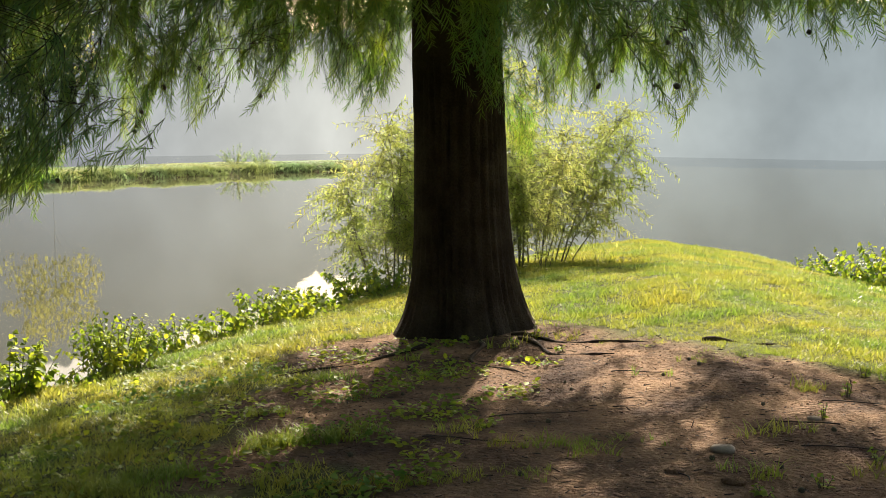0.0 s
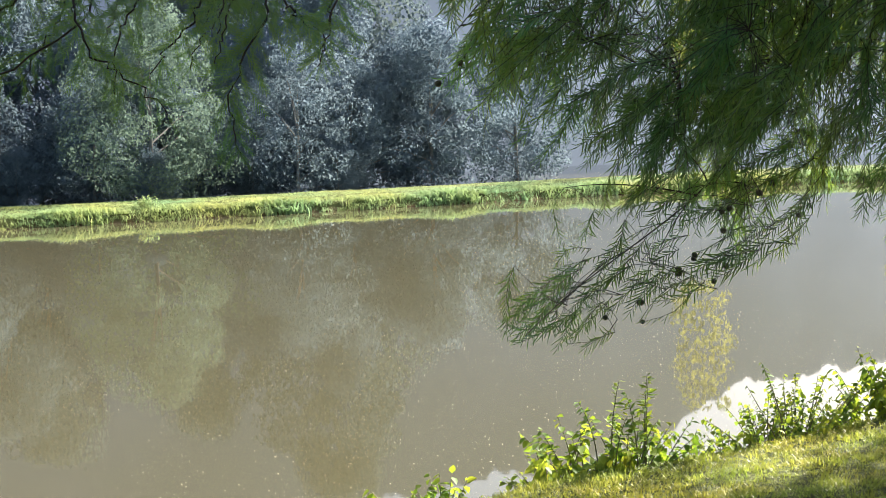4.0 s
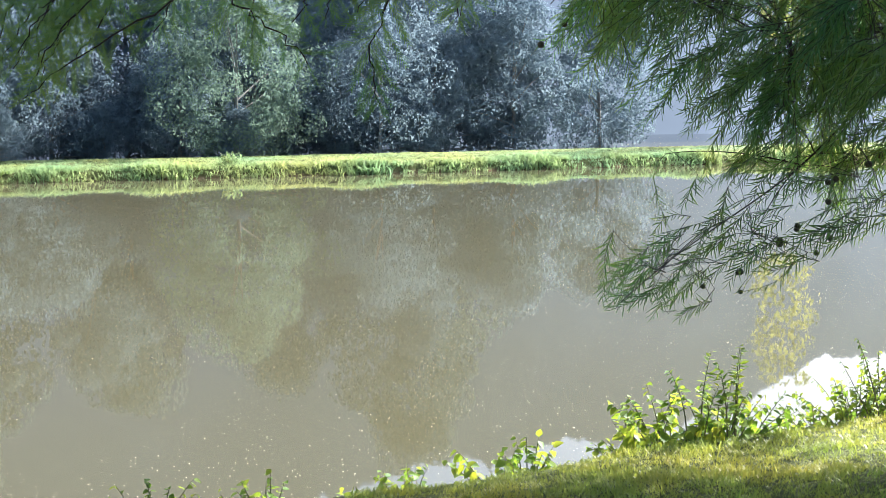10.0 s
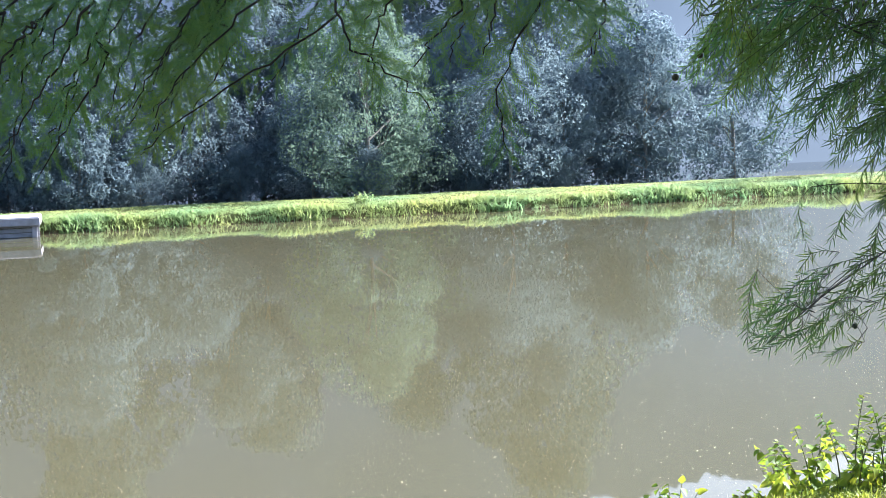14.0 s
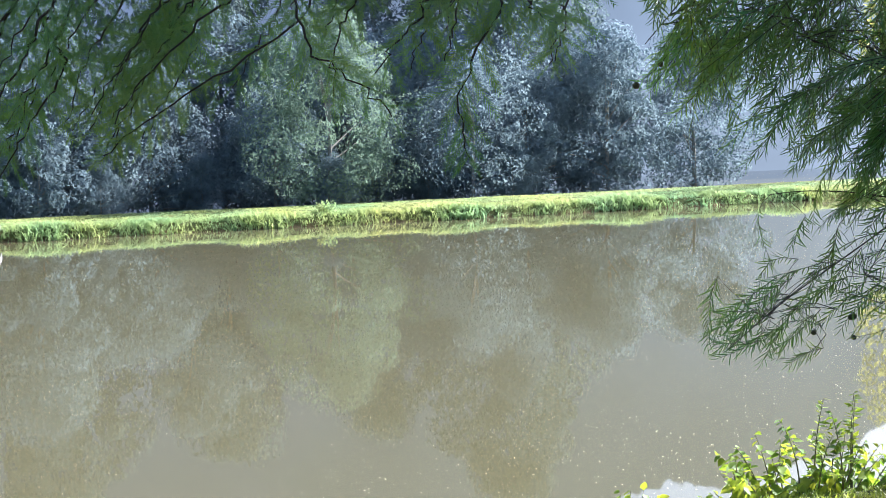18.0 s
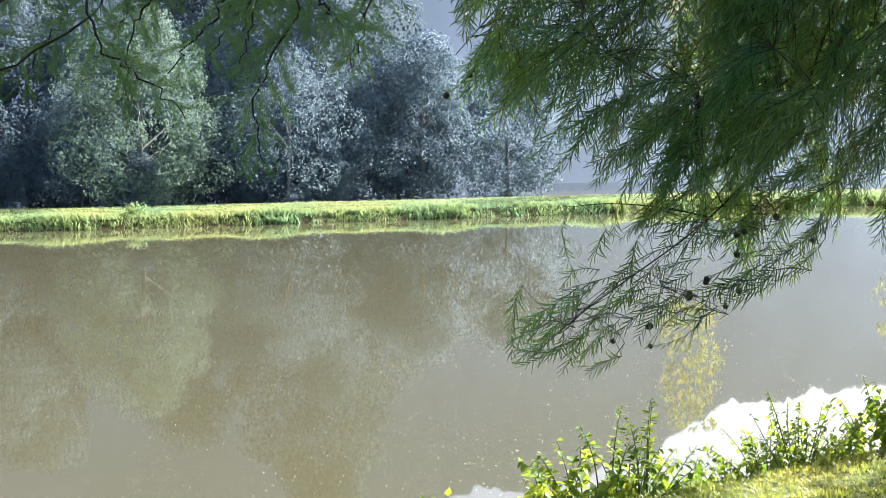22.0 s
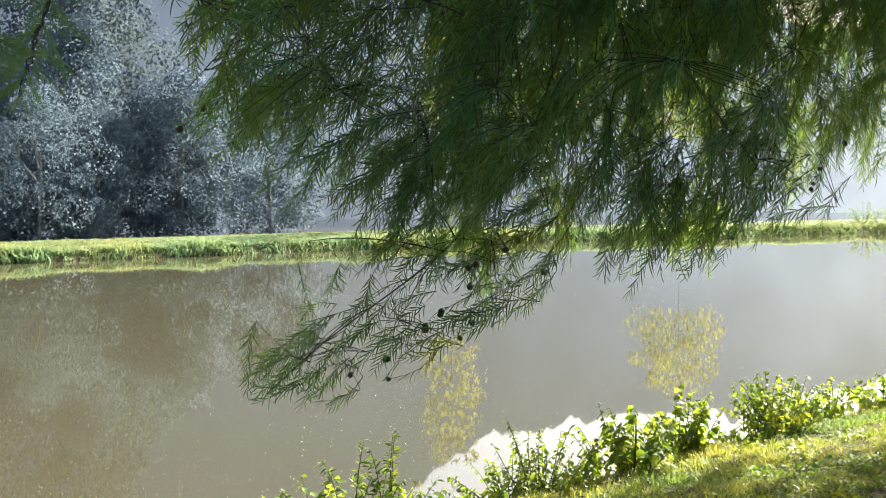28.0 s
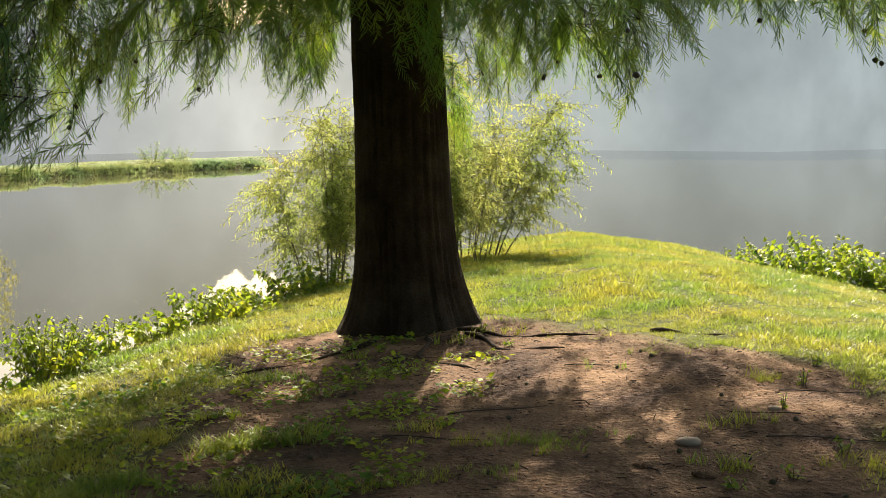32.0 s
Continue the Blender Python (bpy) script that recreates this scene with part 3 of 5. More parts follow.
def build_lawn():
    g = np.random.default_rng(21)
    temps = [blade_tuft(g, 6, 0.75, 0.9, 0.085, 1) for _ in range(8)]
    n = 250000
    y = 3.0 + 21.5 * g.uniform(0, 1, n) ** 1.35
    x = g.uniform(-7, 8.5, n)
    ok = (side_distance(x, y, SHORE) > 0.25) & (np.abs(x) < 0.62 * y + 2.2)
    x, y = x[ok], y[ok]
    b = bare(x, y)
    clump = soft_noise(x * 1.7 + 5, y * 1.7, 2.3)
    keep = g.uniform(0, 1, len(x)) < np.where(b > 0.03, np.clip(0.85 - b * 0.95, 0, 1) * (clump > -0.1), 1.0)
    x, y, b = x[keep], y[keep], b[keep]
    z = land(x, y)
    h = g.uniform(0.020, 0.055, len(x)) * (1 + 0.35 * soft_noise(x, y, 1.1)) * (1 + 0.45 * soft_noise(x + 3, y, 5.2) + 0.3 * soft_noise(x, y + 7, 11.0)) * (1 + 0.012 * np.maximum(y - 8, 0))
    v, f = place_tufts(temps, np.stack([x, y, z - 0.004], -1), h, g, 1.1)
    tagged(fast_mesh("lawn_grass", v, f, M_GRASS), "short mown green lawn grass on the pond bank", "grass", kind="stuff")
    # taller tufts left standing on the bare soil
    spots = [(-0.82, 6.7, 0.12, 40), (-0.55, 6.75, 0.10, 26), (-0.38, 6.9, 0.09, 18), (0.2, 6.72, 0.075, 14), (0.45, 6.35, 0.06, 14), (0.66, 6.3, 0.07, 18), (0.84, 6.25, 0.07, 22),
             (-0.62, 5.8, 0.08, 22), (-1.25, 6.1, 0.10, 40), (-1.5, 5.9, 0.10, 40), (1.12, 6.5, 0.05, 8), (0.1, 5.75, 0.05, 30), (0.5, 5.75, 0.045, 20), (-0.1, 5.7, 0.05, 24),
             (1.9, 6.6, 0.10, 10), (2.3, 7.6, 0.08, 12), (1.55, 5.9, 0.10, 8), (1.35, 8.2, 0.06, 6), (1.75, 8.6, 0.05, 8), (2.2, 5.9, 0.09, 10), (-0.2, 9.2, 0.08, 10), (0.9, 9.9, 0.09, 10),
             (0.55, 9.7, 0.10, 8), (-0.7, 8.6, 0.08, 24), (-0.4, 8.0, 0.06, 10), (-1.0, 7.6, 0.07, 26)]
    temps = [blade_tuft(g, 9, 0.35, 0.8, 0.035, 3) for _ in range(4)]
    for cx, cy, hh, cnt in spots:
        px = cx + g.normal(0, 0.10, cnt)
        py = cy + g.normal(0, 0.07, cnt)
        v, f = place_tufts(temps, np.stack([px, py, land(px, py) - 0.004], -1), hh * g.uniform(0.6, 1.2, cnt), g)
        tagged(fast_mesh("grass_tuft", v, f, M_GRASS), "clump of green grass growing on bare soil", "grass tuft", group="tufts on bare soil", kind="stuff")


def build_litter():
    """Fallen needles, crumbs and bits of twig on the bare soil, roots, sticks and stones."""
    g = np.random.default_rng(5)
    n = 3600
    x, y = g.uniform(-1.6, 3.2, n), g.uniform(4.6, 10.2, n)
    k = bare(x, y) > 0.25
    x, y = x[k], y[k]
    z = land(x, y)
    along = np.stack([g.normal(size=len(x)), g.normal(size=len(x)), g.normal(size=len(x)) * 0.12], -1)
    tv = np.array([(0, -0.07, 0), (0, 0.07, 0), (0.5, 0.0, 0.11), (1, -0.06, 0), (1, 0.06, 0)])
    tf = np.array([[0, 1, 2], [0, 2, 3], [1, 4, 2], [3, 2, 4]])
    v, f = scatter(tv, tf, np.stack([x, y, z + 0.003], -1), along, np.tile([[0.0, 0, 1]], (len(x), 1)) + g.normal(size=(len(x), 3)) * 0.05 + np.stack([-along[:, 1], along[:, 0], 0 * x], -1), g.uniform(0.010, 0.045, len(x)))
    tagged(fast_mesh("ground_litter", v, f, M_TWIG), "scattered dry needles, bark crumbs and twig bits on soil", "litter", kind="stuff")
    # clods and pebbles
    n = 2600
    x, y = g.uniform(-1.6, 3.2, n), g.uniform(4.6, 10.2, n)
    k = bare(x, y) > 0.2
    x, y = x[k], y[k]
    ov = np.array([(1, 0, 0), (0, 1, 0), (-1, 0, 0), (0, -1, 0), (0, 0, 0.8), (0.6, 0.6, 0.45), (-0.6, 0.5, 0.5)], dtype=float) * 0.5
    of = np.array([[0, 5, 4], [5, 1, 4], [1, 6, 4], [6, 2, 4], [2, 3, 4], [3, 0, 4], [0, 1, 5], [1, 2, 6]])
    al = np.stack([g.normal(size=len(x)), g.normal(size=len(x)), 0 * x], -1)
    v, f = scatter(ov, of, np.stack([x, y, land(x, y) - 0.002], -1), al, np.stack([-al[:, 1], al[:, 0], 0 * x], -1), g.uniform(0.006, 0.03, len(x)) ** 1.0)
    tagged(fast_mesh("soil_clods", v, f, M_SOIL), "small brown clods and crumbs of bare soil", "soil clods", kind="stuff")
    # fallen cones
    for i in range(22):
        px, py = g.uniform(-0.6, 2.6), g.uniform(5.3, 9.2)
        c = new("fallen_cone", CONE)
        c.matrix_basis = pose(px, py, float(land(px, py)) + 0.009, g.uniform(0, 360), 0, g.uniform(0, 360)) @ Matrix.Scale(g.uniform(0.7, 1.1), 4)
        tagged(c, "small dark round cypress cone fallen on soil", "cone", group="fallen cones")
    # surface roots
    roots = [[(0.55, 10.1), (0.9, 9.75), (1.3, 9.6), (1.75, 9.5)], [(1.95, 9.55), (2.2, 9.5), (2.5, 9.45)], [(0.6, 9.9), (0.85, 9.2), (1.25, 8.95)],
             [(-0.1, 9.9), (-0.5, 9.2), (-1.1, 8.9)], [(0.3, 9.9), (0.25, 9.1), (0.6, 8.4)]]
    for r in roots:
        r = np.array(r)
        t = np.linspace(0, len(r) - 1, 16)
        px, py = np.interp(t, range(len(r)), r[:, 0]), np.interp(t, range(len(r)), r[:, 1])
        px += 0.03 * np.sin(t * 5)
        pz = land(px, py) + 0.004 + 0.010 * np.sin(t * 4)
        v, f = tube(np.stack([px, py, pz], -1), np.linspace(0.020, 0.005, 16) * (1 + 0.35 * np.sin(t * 9)), 8)
        ob = fast_mesh("surface_root", v, f, M_BARK)
        ob.data.shade_smooth()
        tagged(ob, "gnarled dark cypress root breaking the soil surface", "root", group="surface roots")
    sticks = [(1.9, 6.35, 0.9, -6), (0.35, 7.05, 0.55, 8), (1.15, 8.3, 0.4, -10), (0.0, 6.55, 0.5, -20), (2.25, 7.3, 0.5, 5), (1.05, 7.2, 0.16, 25), (0.75, 9.0, 0.5, 170), (1.25, 5.75, 0.22, 100), (2.2, 6.75, 0.4, 160)]
    for x0, y0, ln, ang in sticks:
        t = np.linspace(0, 1, 9)
        px = x0 + ln * t * math.cos(radians(ang)) + 0.012 * np.sin(t * 7)
        py = y0 + ln * t * math.sin(radians(ang)) + 0.018 * np.sin(t * 5 + 1)
        v, f = tube(np.stack([px, py, land(px, py) + 0.008], -1), np.linspace(0.0042, 0.0018, 9), 6)
        tagged(fast_mesh("fallen_stick", v, f, M_TWIG), "thin dry brown stick lying on bare soil", "stick", group="fallen sticks")
    # one pale stone, a few dark ones
    for (sx, sy, sr, mat) in ((1.50, 6.28, 0.05, M_STONE), (1.2, 5.9, 0.035, M_SOIL), (1.45, 5.75, 0.045, M_SOIL), (0.25, 7.6, 0.02, M_SOIL), (2.1, 6.9, 0.03, M_STONE)):
        bm = bmesh.new()
        bmesh.ops.create_icosphere(bm, subdivisions=2, radius=sr)
        for w in bm.verts:
            w.co = Vector((w.co.x * 1.35, w.co.y, w.co.z * 0.5)) * (1 + 0.25 * noise.noise(w.co * 30))
        me = bpy.data.meshes.new("stone")
        bm.to_mesh(me)
        bm.free()
        me.materials.append(mat)
        me.shade_smooth()
        ob = new("stone", me)
        ob.location = (sx, sy, float(land(sx, sy)) + sr * 0.25)
        tagged(ob, "pale smooth stone half sunk in soil" if mat is M_STONE else "dark earthy stone half sunk in soil", "stone", group="stones")


def cone_mesh():
    bm = bmesh.new()
    bmesh.ops.create_icosphere(bm, subdivisions=2, radius=0.0145)
    for w in bm.verts:
        w.co *= 1 + 0.16 * math.sin(w.co.x * 620) * math.sin(w.co.y * 560 + 1) * math.sin(w.co.z * 590 + 2) + 0.06 * noise.noise(w.co * 160)
    me = bpy.data.meshes.new("cone")
    bm.to_mesh(me)
    bm.free()
    me.materials.append(M_CONE)
    return me


M_STONE = material("pale_stone", (0.34, 0.27, 0.20), 0.8, 0.2, 8, 60, 0.3)
M_CONE = material("cypress_cone", (0.085, 0.075, 0.045), 0.8, 0.35, 60, 300, 0.4, specular=0.2)
CONE = cone_mesh()
build_lawn()
build_litter()


# ---------------------------------------------------------------- cypress branches
EYE = np.array([0.0, 0.0, 1.6])


def polar(azimuth, d, elevation):
    """A place by its bearing from the viewpoint (degrees from +y, clockwise), distance and elevation."""
    azimuth = np.asarray(azimuth, dtype=float)
    a = np.radians(azimuth + np.interp(azimuth, [-32, -16, -4, 20], [0, -0.9, -1.6, -1.6]))
    return np.stack([np.interp(azimuth, [-32, -16, 0], [-0.22, -0.06, 0.18]) + d * np.sin(a), 0.12 + d * np.cos(a), EYE[2] + d * np.tan(np.radians(elevation))], -1)


def feather(pairs, width, seed=0):
    """A flat cypress leaf of unit length: two rows of needles on a fine rachis (triangles)."""
    g = np.random.default_rng(seed)
    vs, fs = [], []
    vs += [(0, -0.008, 0), (0, 0.008, 0), (1, 0, -0.12)]
    fs.append((0, 1, 2))
    for k in range(pairs):
        t = 0.06 + 0.92 * k / pairs
        ln = 0.17 * (math.sin(math.pi * (0.12 + 0.8 * t)) ** 0.6) * g.uniform(0.75, 1.2)
        zz = -0.12 * t * t
        for s in (-1, 1):
            n0 = len(vs)
            vs += [(t - width, 0, zz), (t + width, 0, zz), (t + ln * 1.15, s * ln * g.uniform(0.55, 0.85), zz - 0.02 + g.uniform(-0.05, 0.05))]
            fs.append((n0, n0 + 1, n0 + 2))
    return np.array(vs, dtype=float), np.array(fs)


def strand(curl, width):
    """One thread-like leaf of unit length that curls to one side and tapers to its tip (quads)."""
    v = []
    for t, w in ((0, 0.55), (0.3, 1.0), (0.68, 0.85), (1.0, 0.15)):
        mid = (t, curl * t * t, -0.14 * t * t)
        v += [(mid[0], mid[1] - width * w, mid[2]), (mid[0], mid[1] + width * w, mid[2])]
    return np.array(v), np.array([(0, 1, 3, 2), (2, 3, 5, 4), (4, 5, 7, 6)])


def spray(count, seed):
    """A hanging twig of unit length with thread-like leaves on both sides (quads)."""
    g = np.random.default_rng(seed)
    tv, tf = strand(0.12, 0.042)
    t = np.linspace(0.04, 1, count)
    sway = 0.10 * math.sin(seed)
    p = np.stack([t, sway * np.sin(t * 3), -0.10 * t * t], -1)
    sg = np.where(np.arange(count) % 2 == 0, 1.0, -1.0)
    al = np.stack([np.full(count, 0.8), sg * g.uniform(0.35, 0.9, count), g.normal(-0.05, 0.22, count)], -1)
    v, f = scatter(tv, tf, p, al, np.stack([-al[:, 1], al[:, 0], g.normal(0, 0.5, count)], -1), 0.30 * g.uniform(0.7, 1.2, count) * (1.1 - 0.35 * t))
    stem = np.array([(0, -0.006, 0), (0, 0.006, 0), (0.5, 0.006 + sway * 0.95, -0.025), (0.5, -0.006 + sway * 0.95, -0.025), (1, sway * 0.14, -0.1), (1, sway * 0.14 + 0.004, -0.1)])
    return join([(v, f), (stem, np.array([(0, 1, 2, 3), (3, 2, 5, 4)]))])


STRANDS = [strand(0.16, 0.036), strand(-0.16, 0.034)]
FEATHERS_NEAR = [feather(13, 0.021, 3), feather(14, 0.020, 4)]


def branchlets(tips, lengths, lean, g, leaf=0.085, gap=0.0105):
    """Hanging twigs ending at tips, each with two rows of feather leaves. Returns twig tubes (quads), leaves (triangles) and twig tops."""
    twigs, pos, along, side, size, tops = [], [], [], [], [], []
    for p, ln, le in zip(tips, lengths, lean):
        n = max(5, int(ln / 0.07))
        t = np.linspace(0, 1, n)
        sway = g.normal(0, 0.05, 3) * ln
        top = p - le * ln
        bow = np.cross(le, g.normal(size=3)) * ln * 0.10
        c = top + (p - top) * t[:, None] + bow * np.sin(math.pi * t)[:, None]
        c[:, 2] += 0.10 * ln * np.sin(math.pi * t)
        tops.append(top)
        twigs.append(tube(c, np.linspace(0.0022, 0.0009, n), 4))
        m = max(6, int(ln / gap))
        tt = np.linspace(0.03, 1, m)
        q = np.stack([np.interp(tt, t, c[:, i]) for i in range(3)], -1)
        d = unit(np.stack([np.interp(tt, t, np.gradient(c[:, i])) for i in range(3)], -1))
        w = unit(np.cross(d, np.tile(unit(g.normal(size=(1, 3)))[0], (m, 1))))
        sg = np.where(np.arange(m) % 2 == 0, 1.0, -1.0)[:, None]
        al = unit(d * 0.8 + w * sg * g.uniform(0.35, 0.95, (m, 1)) + np.array([0, 0, -0.25]) + g.normal(0, 0.16, (m, 3)))
        al[-1] = d[-1]
        pos.append(q)
        along.append(al)
        side.append(np.cross(np.cross(d, w), al) + g.normal(0, 0.25, (m, 3)))
        size.append(leaf * g.uniform(0.65, 1.15, m) * (0.75 + 0.35 * np.sin(math.pi * tt)))
    pos, along, side, size = np.concatenate(pos), np.concatenate(along), np.concatenate(side), np.concatenate(size)
    pick = g.integers(0, 2, len(pos))
    leaves = join([scatter(*STRANDS[k], pos[pick == k], along[pick == k], side[pick == k], size[pick == k]) for k in (0, 1)])
    return join(twigs), leaves, np.array(tops)


def sun_gap(p):
    """True for sprays cut from the crown to let sun on chosen soil patches."""
    h = p[:, 2]
    x = p[:, 0] + TREE.x - h * SUN_DIR.x / SUN_DIR.z
    y = p[:, 1] + TREE.y - h * SUN_DIR.y / SUN_DIR.z
    wob = 0.16 * soft_noise(x, y, 3.0)
    hit = np.zeros(len(p), bool)
    for cx, cy, rx, ry in ((0.98, 8.1, 0.72, 1.05), (1.75, 9.2, 0.85, 0.75), (2.6, 8.9, 0.55, 0.8), (-0.62, 6.5, 0.34, 0.38), (1.35, 6.4, 0.32, 0.6), (-0.5, 5.6, 0.3, 0.3), (2.2, 6.6, 0.3, 0.3), (0.7, 5.3, 0.2, 0.4)):
        hit |= np.hypot((x - cx) / (rx + 0.05), (y - cy) / (ry + 0.10)) < 1 + wob
    return hit


def limb_curve(points, n=40):
    p = np.array(points, dtype=float)
    t = np.linspace(0, len(p) - 1, n)
    # smooth by blending piecewise-linear samples
    q = np.stack([np.interp(t, range(len(p)), p[:, i]) for i in range(3)], -1)
    for _ in range(6):
        q[1:-1] = 0.25 * q[:-2] + 0.5 * q[1:-1] + 0.25 * q[2:]
    return q


def branch(points, radius, tips, lengths, lean, seed, label, leaf=0.085, gap=0.0105, owner=None, cones=()):
    """One limb of the cypress with the side shoots that carry its hanging twigs, their leaves and cones."""
    g = np.random.default_rng(seed)
    owner = owner or cypress
    tips, lengths, lean = np.asarray(tips), np.asarray(lengths), np.asarray(lean)
    shut = ~(sun_gap(tips - np.array(TREE)) & (tips[:, 2] > 2.15))
    tips, lengths, lean = tips[shut], lengths[shut], lean[shut]
    base = np.array(owner.location)
    q = limb_curve(points)
    r = radius * (1 - np.linspace(0, 1, len(q))) ** 1.3 + 0.0022
    v, f = tube(q - base, r, 8)
    limb = fast_mesh("limb", v, f, M_TWIG, owner, label)
    limb.data.shade_smooth()
    tw, lv, tops = branchlets(tips, lengths, lean, g, leaf, gap)
    shoots, hubs = [], []
    for p in tops:
        near_hubs = [h for h in hubs if np.linalg.norm(h - p) < 0.45]
        if near_hubs:
            a = min(near_hubs, key=lambda h: np.linalg.norm(h - p)) + np.array([0, 0, 0.03])
            rad = 0.0014
        else:
            d = np.linalg.norm(q - p, axis=1) + 0.35 * np.maximum(p[2] - q[:, 2], 0)
            k = int(np.clip(np.argmin(d) - g.integers(0, 7), 0, len(q) - 1))
            a = q[k]
            rad = 0.0042
            hubs.append(p)
        mid = a * 0.45 + p * 0.55 + np.array([0, 0, 0.09 * np.linalg.norm(a - p)]) + g.normal(0, 0.08, 3) * np.linalg.norm(a - p)
        t = np.linspace(0, 1, 8)[:, None]
        c = a * (1 - t) ** 2 + 2 * mid * t * (1 - t) + p * t * t
        shoots.append(tube(c, np.linspace(rad, 0.0016, 8), 4))
    v, f = join([tw] + shoots)
    fast_mesh("twig_growth", v - base, f, M_TWIG, limb)
    fast_mesh("needles", lv[0] - base, lv[1], M_CYPRESS, limb)
    tagged(limb.children[0], kind="stuff")
    tagged(limb.children[1], kind="stuff")
    for c in cones:
        ob = new("cone", CONE)
        ob.parent = limb
        c = tips[int(np.argmin(np.linalg.norm(np.asarray(tips) - np.asarray(c), axis=1)))] + np.array([0, 0, -0.012]) + g.normal(0, 0.006, 3) - base
        ob.matrix_basis = pose(c[0], c[1], c[2], g.uniform(0, 360), g.uniform(0, 360), 0) @ Matrix.Scale(g.uniform(0.85, 1.25), 4)
    return limb


def curtain(az0, az1, d0, d1, outline, count, g, top=9.5, ln=(0.28, 0.6), edge=0.35, toward=(0, 0, -1)):
    """Tips of hanging twigs between two bearings, in clusters that fan out from one shoot each: a share of the clusters ends near
    the lower outline, the rest is spread above it."""
    k = max(4, count // 6)
    az = g.uniform(az0, az1, k)
    low = np.interp(az, outline[:, 0], outline[:, 1])
    el = np.where(g.uniform(0, 1, k) < 0.35 * edge, low + 1.2 * g.uniform(0, 1, k), low + (top - low) * g.beta(1.25, 1.3, k))
    d = g.uniform(d0, d1, k)
    heart = polar(az, d, el)
    axis_ = unit(np.array(toward, dtype=float)[None] + g.normal(0, 0.22, (k, 3)))
    fan = unit(np.cross(axis_, g.normal(size=(k, 3))))
    tips, lengths, le = [], [], []
    for c in range(k):
        m = int(g.integers(4, 9))
        L = g.uniform(ln[0], ln[1])
        for i in range(m):
            u = i / max(m - 1, 1)
            s = (1 if i % 2 else -1) * u
            tips.append(heart[c] - axis_[c] * L * 0.75 * u + fan[c] * s * L * 0.45 + g.normal(0, 0.03, 3))
            lengths.append(L * (1.0 - 0.35 * u))
            le.append(axis_[c] + fan[c] * s * 0.75 + g.normal(0, 0.12, 3))
    return np.array(tips), np.array(lengths), unit(np.array(le))


OUTLINE = np.array([(-41, 6), (-40.2, 2.2), (-39.4, 0.5), (-38.3, -2.3), (-37.4, -0.5), (-36.1, -2.5), (-34.1, -2.4), (-33.0, -3.0), (-31, -4), (-28.5, -5), (-26, -7.4), (-25, -4.5), (-23.5, -5.5), (-22, -4.6), (-20.0, -6.0),
                    (-19, -4.6), (-18.2, -5.6), (-17.4, -4.6), (-16.3, -5.0), (-15.4, -2.8), (-14.6, -3.4), (-12.6, -1.8), (-11.6, -0.4), (-9.9, -1.5), (-8.8, 0.4), (-7.7, 0.0), (-6.5, 0.6), (-5.2, 0.25), (-3.4, -0.3), (-2.1, 0.3),
                    (3, -2.1), (4.2, -2.8), (5.5, -0.5), (6.6, -0.3), (8, 1.5), (9.2, 0.3), (10.5, -1.3), (11.3, 1.2), (12, 0.2), (13, 1.6), (14.4, 0.7), (15.4, 2.6), (17, 2.9), (19.2, 2.6), (20.2, 1.8), (21, 1.2), (21.9, 0.4), (24, 0.5)])


